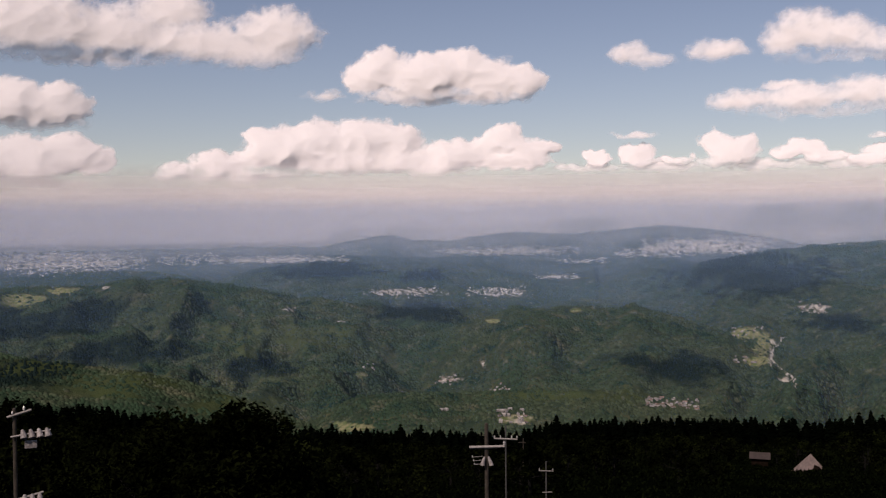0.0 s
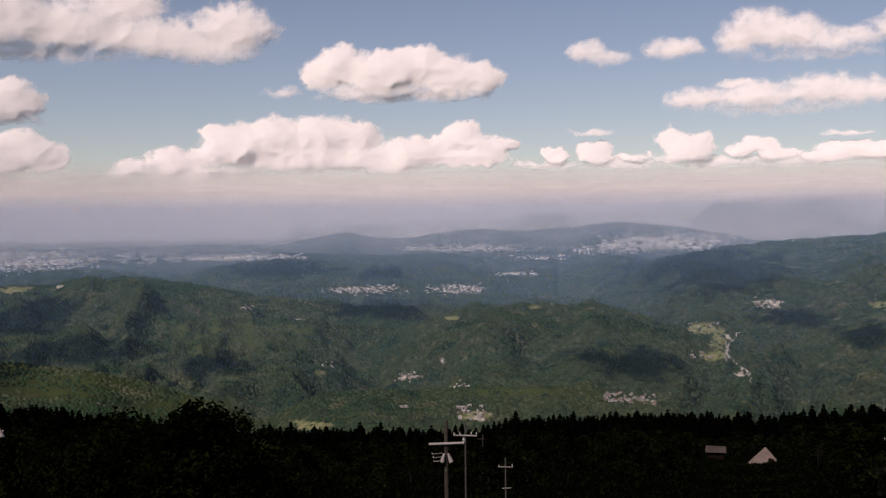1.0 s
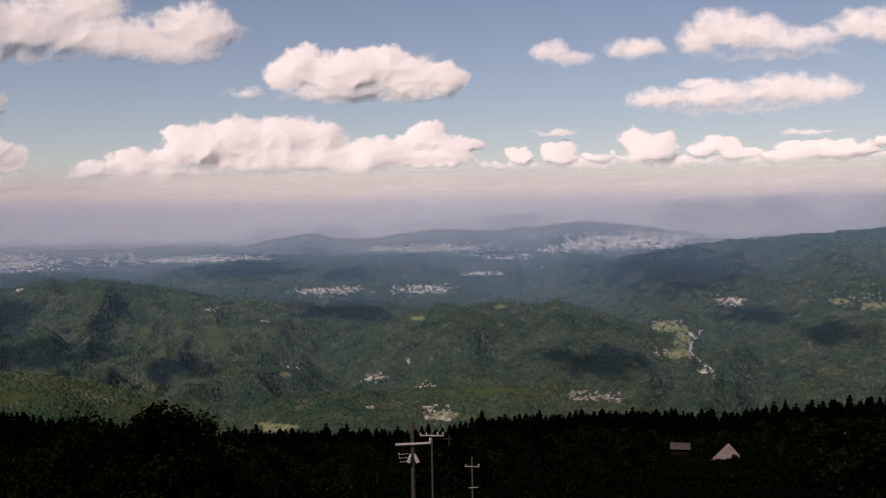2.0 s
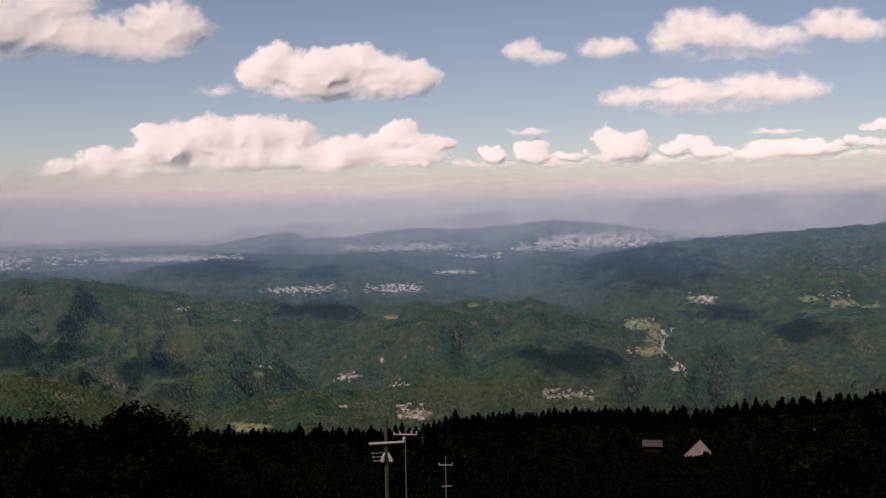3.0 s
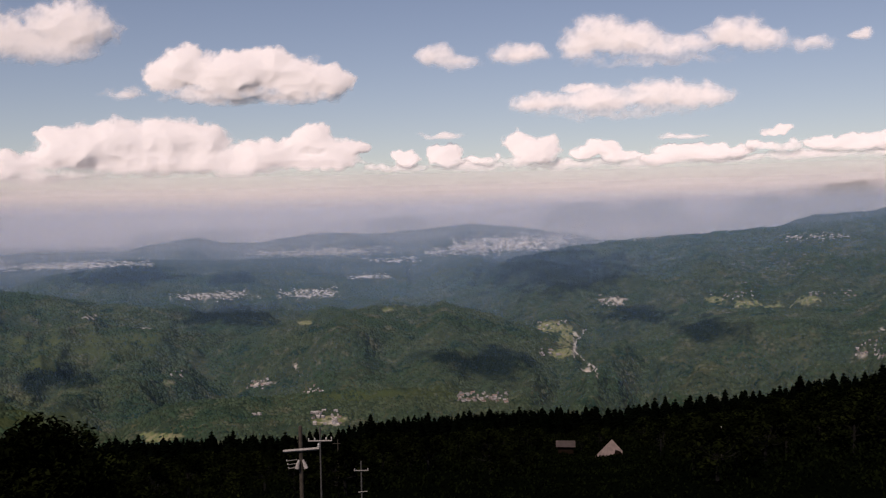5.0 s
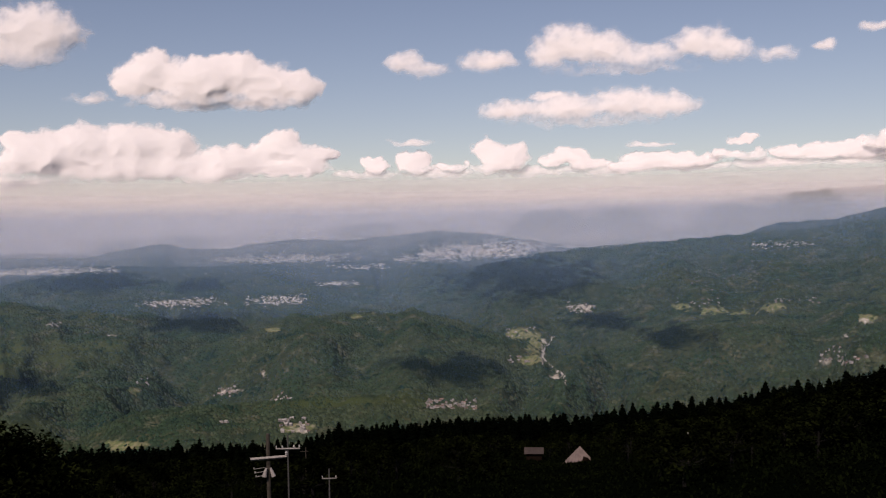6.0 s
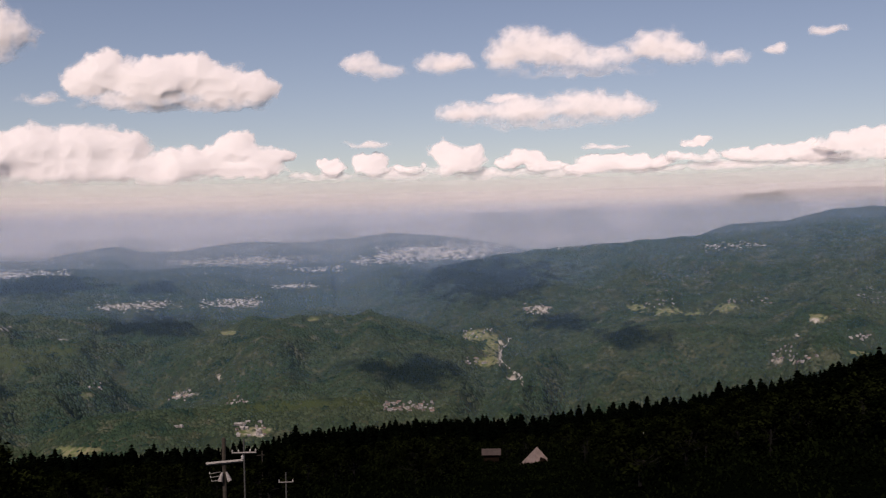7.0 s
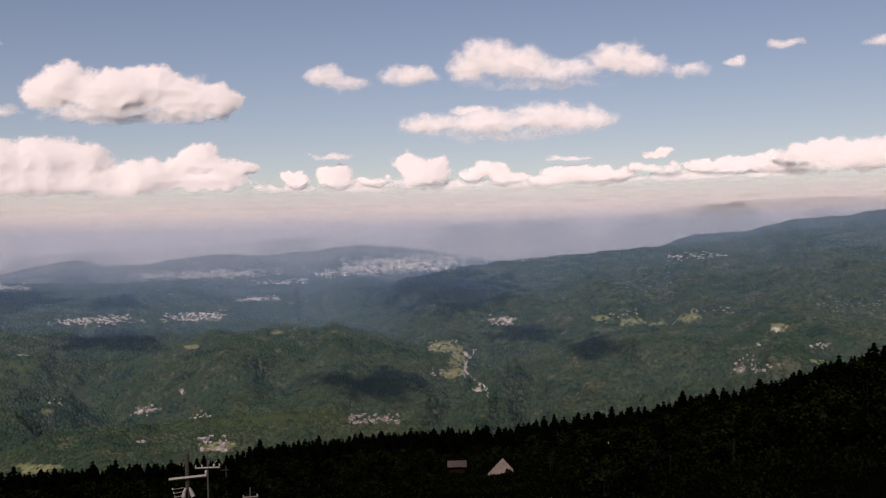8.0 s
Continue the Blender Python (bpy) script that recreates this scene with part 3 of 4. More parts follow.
# ---------------------------------------------------------------- clouds
def cloud(spots, r, depth=0.32, crisp=0.72, thin=1.0, lump=1.0, back=0.5, label="white fair-weather cumulus cloud with a grey base"):
    """A cumulus of rounded heaps: each spot is bearing, angle, half-width and half-height in degrees."""
    s = np.array(spots)
    a0, a1 = (s[:, 0] - s[:, 2]).min() - 0.9, (s[:, 0] + s[:, 2]).max() + 0.9
    e0, e1 = (s[:, 1] - s[:, 3]).min() - 0.7, (s[:, 1] + s[:, 3]).max() + 0.7
    step = 0.075
    az, el = np.meshgrid(np.arange(a0, a1, step), np.arange(e0, e1, step))
    seed = s[0, 0] * 1.7 + r * 0.01
    wa = az + 0.35 * lump * fbm(az / 1.1 + seed, el / 1.1, 4, 0.46)
    we = el + 0.24 * lump * fbm(az / 1.1 - seed, el / 1.1 + 7, 4, 0.46)
    f = np.full_like(az, -3.0)
    thick = np.zeros_like(az)
    for ca, ce, ra, re in spots:
        up = np.where(we > ce, re, re * 0.8)
        q = 1 - ((wa - ca) / ra) ** 2 - ((we - ce) / up) ** 2
        f = np.logaddexp(f * 5, q * 5) / 5
        thick = np.maximum(thick, np.sqrt(np.clip(q, 0, 1)) * min(ra, re * 1.6))
    base = (s[:, 1] - s[:, 3] * 0.8).min()
    low = smooth(0.75, 0.0, (el - base) / max(e1 - 0.7 - base, 0.3) * 1.6)
    billow = fbm(az / 0.9 + seed, el / 0.7 - seed, 4, 0.5, True) / 1.9
    swell = fbm(az / 2.1 + seed, el / 1.5 - seed, 2, 0.35, True) / 1.35
    q = f + 0.34 * lump * (billow - 0.3)
    dens = smooth(-0.2, crisp + 1.5 * low, q)
    out = thick * 0.9
    for _ in range(3):
        for axis in (0, 1):
            k = 4
            pad = [(k, k) if a == axis else (0, 0) for a in (0, 1)]
            c = np.cumsum(np.pad(out, pad, mode="edge"), axis=axis)
            first = np.take(c, [0], axis=axis) * 0
            c = np.concatenate([first, c], axis=axis)
            n_ = out.shape[axis]
            out = (np.take(c, np.arange(2 * k + 1, n_ + 2 * k + 1), axis=axis) - np.take(c, np.arange(n_), axis=axis)) / (2 * k + 1)
    out = out + lump * smooth(-0.1, 0.8, q) * 0.27 * swell
    metres = radians(1) * r * depth * 1.6
    n, m = az.shape

    def shell(off):
        rr = r - off
        return np.stack([rr * np.sin(np.radians(az)), rr * np.cos(np.radians(az)), EYE + rr * TAN(el)], -1).reshape(-1, 3)
    v = np.concatenate([shell(out * metres), shell(-back * out * radians(1) * r - 2)])
    fc = grid_faces(n, m)
    keep = dens.ravel()[fc].max(1) > 0.02
    fc = fc[keep]
    flat = dens.ravel() * thin
    behind = np.where(dens.ravel() > 0.02, np.arange(n * m) + n * m, np.arange(n * m))
    faces = np.concatenate([fc, behind[fc][:, ::-1]])
    used = np.unique(faces)
    remap = np.full(2 * n * m, -1)
    remap[used] = np.arange(len(used))
    ob = sheet("cloud", v[used], remap[faces], CLOUD)
    mark(ob, "vapour", np.concatenate([flat, np.where(dens.ravel() > 0.97, flat, -1.0)])[used])
    return tagged(ob, label, "cloud", "cumulus clouds")


# the lone heap above the range
cloud([(-3.26, 8.76, 1.61, 1.36), (-4.55, 8.14, 1.23, 0.97), (-0.7, 8.28, 2.42, 1.55), (1.07, 8.74, 1.94, 1.29), (2.84, 8.09, 1.94, 1.36), (4.44, 7.9, 1.55, 1.16), (-1.35, 7.19, 3.88, 0.71), (2.51, 7.15, 2.91, 0.65)], 4740)
cloud([(-6.63, 7.28, 1.45, 0.42)], 4730, 0.21, 1.3, 0.70, label="thin wisp of grey cloud")
# the long bank over the plain
cloud([(-10.44, 5.12, 0.78, 0.45), (-9.04, 4.18, 2.42, 1.45), (-7.14, 4.66, 2.26, 1.45), (-4.59, 4.82, 2.58, 1.36), (-2.98, 4.81, 1.94, 1.16), (-5.24, 3.55, 5.49, 1.13), (0.55, 3.99, 1.94, 0.97), (-12.47, 3.38, 2.26, 0.9), (-14.91, 2.9, 1.45, 0.71), (-0.74, 3.36, 2.91, 0.84), (-11.55, 2.76, 4.84, 0.58), (3.61, 4.75, 1.23, 1.1), (2.49, 4.29, 1.13, 0.84), (4.89, 4.16, 1.29, 0.9), (6.17, 4.24, 0.71, 0.45), (3.76, 3.47, 2.91, 0.52)], 4773, 0.36)
cloud([(8.54, 3.97, 0.65, 0.32), (8.86, 3.49, 0.9, 0.39)], 4790, 0.34)
cloud([(11.05, 3.98, 1.16, 0.52), (11.05, 3.45, 1.29, 0.39), (13.05, 3.47, 0.97, 0.36)], 4790, 0.34)
cloud([(14.96, 4.44, 0.71, 0.71), (16.22, 3.91, 1.45, 0.84), (15.62, 3.41, 1.94, 0.45)], 4773, 0.36)
cloud([(19.6, 3.97, 1.16, 0.58), (20.87, 3.41, 1.29, 0.45), (18.78, 3.67, 0.65, 0.39)], 4790, 0.34)
cloud([(24.08, 3.73, 1.78, 0.42), (25.97, 3.5, 2.26, 0.52), (23.43, 3.21, 1.94, 0.39)], 4790, 0.34)
cloud([(29.43, 4.57, 0.9, 0.29), (29.1, 3.7, 1.94, 0.39)], 4773, 0.22, 0.6, 0.80)
cloud([(32.15, 3.88, 1.78, 0.39), (34.82, 3.91, 1.94, 0.48), (34.23, 3.48, 3.55, 0.32)], 4790, 0.34)
cloud([(37.71, 4.22, 2.26, 0.78), (40.2, 3.93, 2.26, 0.97), (42.88, 4.06, 2.91, 1.29), (39.09, 3.48, 3.88, 0.39)], 4740, 0.22, 0.6, 0.80)
cloud([(10.9, 4.83, 1.36, 0.32)], 4756, 0.17, 1.3, 0.70, label="thin wisp of grey cloud")
cloud([(24.41, 4.45, 1.78, 0.19)], 4756, 0.17, 1.3, 0.70, label="thin wisp of grey cloud")
# soft grey floor that joins the heaps of the chain
cloud([(8.0, 3.1, 2.6, 0.42), (12.5, 3.1, 2.8, 0.5), (17.5, 3.1, 3.0, 0.5), (22.0, 3.05, 3.0, 0.5), (26.5, 3.1, 3.0, 0.5), (31.0, 3.2, 3.0, 0.5), (35.5, 3.3, 3.0, 0.55), (41.0, 3.5, 3.2, 0.7)], 4800, 0.2, 1.2, 0.7, label="soft grey floor of a cumulus chain")
# heaps by the far left of the sky
cloud([(-22.69, 3.44, 2.91, 1.55), (-20.45, 3.92, 1.94, 1.23), (-19.17, 3.64, 1.29, 0.97), (-25.38, 3.39, 2.91, 1.61), (-21.88, 2.4, 3.55, 0.45)], 4695, 0.22)
cloud([(-23.18, 6.51, 2.26, 1.55), (-20.97, 6.44, 1.94, 1.42), (-25.59, 6.26, 2.58, 1.61), (-22.1, 5.66, 3.23, 0.78)], 4720, 0.26, 0.7, 0.9)
cloud([(-22.01, 10.76, 4.2, 2.42), (-18.34, 10.39, 3.88, 1.78), (-13.9, 9.98, 4.2, 1.45), (-9.27, 10.71, 2.74, 1.68), (-10.85, 9.45, 3.55, 1.23), (-25.78, 9.93, 3.88, 2.58), (-19.51, 9.01, 5.49, 0.71), (-15.08, 11.72, 2.58, 1.29)], 4790, 0.20, 1.0, 0.80, label="broad soft grey-white cloud")
# soft pair in the clearer sky
cloud([(10.61, 9.43, 1.29, 0.78), (11.69, 8.87, 1.78, 0.65)], 4750, 0.22, 1.3, 0.70, label="small soft white cloud")
cloud([(15.19, 9.32, 1.78, 0.84), (15.22, 9.23, 1.94, 0.71)], 4750, 0.22, 1.1, 0.70, label="small soft white cloud")
cloud([(19.76, 10.2, 2.1, 1.36), (21.35, 9.83, 2.26, 1.23), (18.77, 9.45, 1.45, 1.16), (23.58, 9.27, 2.91, 0.97), (27.07, 9.88, 1.94, 1.16), (28.61, 9.33, 1.78, 0.97), (22.92, 8.61, 5.17, 0.52), (31.06, 8.93, 1.61, 0.58)], 4750, 0.26, 1.2, 0.8)
cloud([(16.43, 6.51, 1.94, 0.9), (19.66, 6.58, 2.58, 1.1), (22.88, 6.79, 2.58, 1.1), (25.1, 6.54, 2.42, 1.03), (20.93, 5.84, 5.49, 0.52), (18.72, 7.4, 1.13, 0.29)], 4750, 0.26, 1.2, 0.8)
cloud([(36.13, 10.05, 1.16, 0.45)], 4750, 0.21, 1.3, 0.70, label="small soft white cloud")
cloud([(33.47, 9.25, 0.97, 0.39)], 4750, 0.21, 1.3, 0.70, label="small soft white cloud")
cloud([(41.14, 9.76, 1.29, 0.45)], 4750, 0.21, 1.3, 0.70, label="small soft white cloud")


# ---------------------------------------------------------------- building blocks
def box(bm, x0, y0, z0, x1, y1, z1):
    v = [bm.verts.new((x, y, z)) for z in (z0, z1) for y in (y0, y1) for x in (x0, x1)]
    for f in ((0, 2, 3, 1), (4, 5, 7, 6), (0, 1, 5, 4), (2, 6, 7, 3), (0, 4, 6, 2), (1, 3, 7, 5)):
        bm.faces.new([v[i] for i in f])


def tube(bm, path, radii, sides=8, cap=True):
    rings = []
    for i, (p, r) in enumerate(zip(path, radii)):
        p = Vector(p)
        d = (Vector(path[min(i + 1, len(path) - 1)]) - Vector(path[max(i - 1, 0)])).normalized()
        q = d.to_track_quat("Z", "Y")
        rings.append([bm.verts.new(p + q @ Vector((r * math.cos(2 * math.pi * k / sides), r * math.sin(2 * math.pi * k / sides), 0))) for k in range(sides)])
    for a, b in zip(rings, rings[1:]):
        for k in range(sides):
            bm.faces.new((a[k], a[(k + 1) % sides], b[(k + 1) % sides], b[k]))
    if cap:
        bm.faces.new(rings[0][::-1])
        bm.faces.new(rings[-1])


# ---------------------------------------------------------------- trees
def conifer(rnd, h):
    root = new("conifer")
    bm = bmesh.new()
    tube(bm, [(0, 0, -2), (0, 0, h * 0.5), (0.05, 0, h * 0.97)], [0.28, 0.17, 0.03], 6)
    part("trunk", bm, BARK, root)
    bm = bmesh.new()
    tiers = 22
    for i in range(tiers):
        t = i / (tiers - 1)
        z = h * (0.16 + 0.82 * t) + rnd.uniform(-0.25, 0.25)
        reach = (h * 0.26) * (1 - t) ** 0.62 * rnd.uniform(0.8, 1.15) + 0.18
        for k in range(11):
            a = 2 * math.pi * (k + rnd.random() * 1.6) / 11
            ln = reach * rnd.uniform(0.7, 1.15)
            drop = ln * rnd.uniform(0.15, 0.6)
            w = 0.30 * ln + 0.14
            d = Vector((math.cos(a), math.sin(a), 0))
            s = Vector((-d.y, d.x, 0))
            top = bm.verts.new((0, 0, z + 0.35))
            m1 = bm.verts.new(d * ln * 0.55 + s * w + Vector((0, 0, z - drop * 0.45)))
            m2 = bm.verts.new(d * ln * 0.55 - s * w + Vector((0, 0, z - drop * 0.45)))
            tip = bm.verts.new(d * ln + Vector((0, 0, z - drop)))
            low = bm.verts.new(d * ln * 0.4 + Vector((0, 0, z - drop - 0.35)))
            for f in ((top, m1, tip), (top, tip, m2), (m1, low, tip), (tip, low, m2)):
                bm.faces.new(f)
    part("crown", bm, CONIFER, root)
    return tagged(root, "dark green conifer at the edge of the wood", "tree", "conifers of the wood")


def broadleaf(rnd, h, spread, leaves, leaf=1.0):
    root = new("broadleaf_tree")
    bm = bmesh.new()
    tube(bm, [(0, 0, -2), (0.1, 0, h * 0.25), (0.2, 0.1, h * 0.5)], [0.3, 0.2, 0.12], 7)
    clumps = []
    for k in range(18):
        a = rnd.uniform(0, 2 * math.pi)
        q = math.sqrt(rnd.random())
        c = Vector((math.cos(a) * spread * q, math.sin(a) * spread * q, h * (0.26 + 0.66 * (1 - q * q * 0.85) * rnd.uniform(0.55, 1.08))))
        clumps.append((c, rnd.uniform(0.20, 0.36) * spread))
        tube(bm, [(0.1, 0, h * 0.3), c * 0.5 + Vector((0, 0, h * 0.12)), c * 0.85 + Vector((0, 0, h * 0.05))], [0.05, 0.03, 0.01], 5)
    part("trunk", bm, BARK, root)
    bm = bmesh.new()
    for c, r in clumps:
        for _ in range(leaves // 18):
            d = Vector((rnd.gauss(0, 1), rnd.gauss(0, 1), rnd.gauss(0, 0.6)))
            p = c + d.normalized() * r * rnd.random() ** 0.4
            s = rnd.uniform(0.16, 0.34) * leaf
            nrm = Vector((rnd.gauss(0, 0.6), rnd.gauss(0, 0.6), 1)).normalized()
            q = nrm.to_track_quat("Z", "Y")
            ang = rnd.uniform(0, 6.28)
            u, w = Vector((math.cos(ang), math.sin(ang), 0)), Vector((-math.sin(ang), math.cos(ang), 0))
            bm.faces.new([bm.verts.new(p + q @ (u * s * 1.3)), bm.verts.new(p + q @ (w * s * 0.7)),
                          bm.verts.new(p - q @ (u * s * 1.3) + Vector((0, 0, -0.08))), bm.verts.new(p - q @ (w * s * 0.7))])
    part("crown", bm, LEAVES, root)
    return tagged(root, "dark green broadleaf tree on the near slope", "tree", "broadleaf trees of the slope")


rnd = random.Random(5)
conifers = [conifer(rnd, TREE) for _ in range(5)]
broad = [broadleaf(rnd, 8.0, 4.2, 1000, 1.05) for _ in range(4)]
near_broad = [broadleaf(rnd, 8.0, 3.9, 10000, 0.40) for _ in range(2)]


def plant(kinds, az, r, size, sink=0.0):
    x, y = place(az, r)
    m = pose(x, y, ground_at(az, r) - sink, rnd.uniform(-2, 2), rnd.uniform(-2, 2), rnd.uniform(0, 360)) @ Matrix.Diagonal((size * rnd.uniform(0.9, 1.15), size * rnd.uniform(0.9, 1.15), size, 1))
    ob = rnd.choice(kinds)
    o = copy_thing(ob, m)
    o.matrix_basis = m
    return o


for row, count in ((0, 190), (1, 106)):
    for k in range(count):
        az = -30 + 76 * (k + rnd.uniform(0.1, 0.9)) / count
        r = wood_r(az) - 10 * row + rnd.uniform(-6, 6)
        plant(conifers, az, r, rnd.choice((0.8, 0.84, 0.88, 0.9, 0.93, 0.96, 1.0, 1.07)) * (1.0 if row == 0 else 0.9) * float(tree_height(az)) / TREE)

POLES = [(2.49, -11.18), (3.56, -11.3), (4.52, -12.04), (5.83, -13.27), (-23.18, -9.34), (26.14, -11.51)]
KEEP_CLEAR = [(a, 130) for a, _ in POLES]
STREAM = [(18.85, -6.32), (18.22, -6.88), (18.14, -7.58), (18.84, -8.04), (19.47, -8.62)]
HOUSES = [(20.14, -12.28), (17.53, -12.45)]
n_broad = 0
while n_broad < 290:
    az = rnd.uniform(-28, 44)
    r = 110 + (wood_r(az) - 135) * math.sqrt(rnd.random())
    near_pole = any(abs(az - a) < 1.3 and r < lim for a, lim in KEEP_CLEAR)
    near_house = any(abs(az - a) < 1.9 and 120 < r < 300 for a, _ in HOUSES)
    if near_pole or near_house:
        continue
    plant(broad, az, r, rnd.uniform(0.75, 1.2))
    n_broad += 1
for az, el, r in [(-13.4, -9.4, 70), (-15.9, -9.7, 74), (-18.4, -10.2, 84), (-11.3, -10.3, 78), (-24.6, -8.7, 90)]:
    size = (r * TAN(el) + EYE - ground_at(az, r)) / 7.2
    plant(near_broad, az, r, size)
# the wood behind its first trees, closing the gaps between their tips
me = next(o.data for o in conifers[0].children if o.name.startswith("crown"))
w_v = np.empty(len(me.vertices) * 3)
me.vertices.foreach_get("co", w_v)
w_v = w_v.reshape(-1, 5, 3)[rng.random(len(me.vertices) // 5) < 0.42].reshape(-1, 3)
w_f = (np.arange(len(w_v) // 5)[:, None, None] * 5 + np.array([(0, 1, 3), (0, 3, 2), (1, 4, 3), (3, 4, 2)])).reshape(-1, 3)
w_n = 620
w_az = -30 + 76 * (np.arange(w_n) + rng.uniform(0.1, 0.9, w_n)) / w_n
w_r = wood_r(w_az) + rng.uniform(-5, 16, w_n)
w_h = rng.uniform(0.70, 0.93, w_n) * tree_height(w_az) / TREE
w_t = rng.uniform(0, 6.28, w_n)
w_c, w_s = np.cos(w_t)[:, None], np.sin(w_t)[:, None]
w_all = np.stack([(w_v[None, :, 0] * w_c - w_v[None, :, 1] * w_s) * w_h[:, None] + (w_r * np.sin(np.radians(w_az)))[:, None],
                  (w_v[None, :, 0] * w_s + w_v[None, :, 1] * w_c) * w_h[:, None] + (w_r * np.cos(np.radians(w_az)))[:, None],
                  w_v[None, :, 2] * w_h[:, None] + ground_many(w_az, w_r)[:, None]], -1)
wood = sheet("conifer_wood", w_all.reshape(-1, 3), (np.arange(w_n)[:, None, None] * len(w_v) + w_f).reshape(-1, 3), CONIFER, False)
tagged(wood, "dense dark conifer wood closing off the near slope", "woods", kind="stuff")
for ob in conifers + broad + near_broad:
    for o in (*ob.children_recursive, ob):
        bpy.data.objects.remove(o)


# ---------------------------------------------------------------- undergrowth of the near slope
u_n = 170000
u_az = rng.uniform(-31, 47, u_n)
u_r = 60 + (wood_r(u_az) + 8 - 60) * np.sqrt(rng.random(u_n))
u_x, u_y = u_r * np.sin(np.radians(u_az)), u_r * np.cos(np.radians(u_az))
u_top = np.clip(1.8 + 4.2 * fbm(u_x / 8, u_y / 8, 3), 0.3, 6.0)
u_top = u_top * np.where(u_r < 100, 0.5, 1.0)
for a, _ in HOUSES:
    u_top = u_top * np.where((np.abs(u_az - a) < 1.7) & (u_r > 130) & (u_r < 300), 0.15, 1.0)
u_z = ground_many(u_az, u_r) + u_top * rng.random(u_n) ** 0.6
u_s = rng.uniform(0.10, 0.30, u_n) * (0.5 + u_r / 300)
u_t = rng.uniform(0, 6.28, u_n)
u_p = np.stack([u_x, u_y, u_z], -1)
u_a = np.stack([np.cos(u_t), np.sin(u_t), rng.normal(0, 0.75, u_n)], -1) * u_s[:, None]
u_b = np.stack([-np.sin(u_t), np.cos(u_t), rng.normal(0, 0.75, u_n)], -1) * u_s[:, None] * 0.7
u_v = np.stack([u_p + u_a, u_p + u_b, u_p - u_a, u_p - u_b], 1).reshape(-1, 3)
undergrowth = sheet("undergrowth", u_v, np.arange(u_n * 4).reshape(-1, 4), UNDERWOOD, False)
tagged(undergrowth, "dense dark green undergrowth covering the near slope", "undergrowth", kind="stuff")


# ---------------------------------------------------------------- poles
def bar(name, p, q, w, material, parent, label=""):
    bm = bmesh.new()
    tube(bm, [p, q], [w, w], 4)
    return part(name, bm, material, parent, label)


def insulator(p, parent, s=1.0):
    bm = bmesh.new()
    z = [0, 0.03, 0.05, 0.09, 0.11, 0.15, 0.19]
    rr = [0.02, 0.02, 0.05, 0.03, 0.055, 0.035, 0.01]
    tube(bm, [Vector(p) + Vector((0, 0, h * s)) for h in z], [q * s for q in rr], 8)
    return part("insulator", bm, PORCELAIN, parent)


def lens(housing, c, radius):
    bm = bmesh.new()
    tube(bm, [c, Vector(c) + Vector((0, -0.01, -0.02))], [radius, radius * 0.9], 10)
    return part("lens", bm, GLASS_DARK, housing, "dark glass lens")


def pole(az, el, r, thick, material, label):
    x, y = place(az, r)
    g = ground_at(az, r)
    h = EYE + r * TAN(el) - g
    root = new("utility_pole")
    bm = bmesh.new()
    tube(bm, [(0, 0, -1), (0, 0, h * 0.5), (0, 0, h - 0.06), (0, 0, h)], [thick * 1.35, thick * 1.15, thick, thick * 0.75], 12)
    part("shaft", bm, material, root)
    root.matrix_basis = pose(x, y, g, 0, 0, -az)
    return tagged(root, label, "utility pole", "utility poles"), h


# stout pole with a long crossarm, side brackets and floodlights
(az, el) = POLES[0]
p, h = pole(az, el, 53, 0.10, POLE_WOOD, "weathered brown utility pole with pale crossarm and lamps")
bar("crossarm", (-0.92, -0.17, h - 1.27), (0.95, -0.17, h - 1.22), 0.085, ARM_PAINT, p, "pale crossarm")
insulator((0.93, -0.17, h - 1.2), p, 1.5)
for k in range(3):
    b = bar("bracket", (-0.75 + 0.05 * k, -0.2, h - 1.78 - 0.2 * k), (-0.2, -0.1, h - 1.75 - 0.2 * k), 0.022, ARM_PAINT, p)
    insulator((-0.74 + 0.05 * k, -0.2, h - 1.80 - 0.2 * k), p, 0.6)
for sx in (-1, 1):
    bm = bmesh.new()
    tube(bm, [(0.10 * sx + 0.0, -0.2, h - 1.75), (0.17 * sx, -0.24, h - 1.95), (0.24 * sx + 0.02, -0.26, h - 2.2)], [0.05, 0.09, 0.12], 10)
    lens(part("floodlight", bm, LAMP_METAL, p, "pale floodlight housing"), (0.24 * sx + 0.02, -0.265, h - 2.215), 0.1)
# slim pole behind it
(az, el) = POLES[1]
p, h = pole(az, el, 76, 0.058, POLE_CONCRETE, "slim grey utility pole with a short crossarm")
bar("crossarm", (-0.9, -0.1, h - 1.02), (0.9, -0.1, h - 1.08), 0.07, ARM_PAINT, p, "pale crossarm")
for sx in (-0.85, -0.4, 0.45, 0.85):
    insulator((sx, -0.1, h - 1.0), p, 1.2)
(az, el) = POLES[2]
p, h = pole(az, el, 170, 0.085, POLE_WOOD, "distant brown utility pole with one crossarm")
bar("crossarm", (-0.9, -0.1, h - 0.7), (0.9, -0.1, h - 0.7), 0.07, POLE_WOOD, p)
(az, el) = POLES[3]
p, h = pole(az, el, 106, 0.07, POLE_CONCRETE, "grey utility pole with two short crossarms")
bar("crossarm", (-0.78, -0.1, h - 1.0), (0.78, -0.1, h - 1.03), 0.07, ARM_PAINT, p, "pale crossarm")
bar("crossarm", (-0.4, -0.1, h - 3.3), (0.6, -0.1, h - 3.25), 0.06, ARM_PAINT, p, "pale crossarm")
for sx in (-0.7, 0.7):
    insulator((sx, -0.1, h - 0.95), p, 1.2)
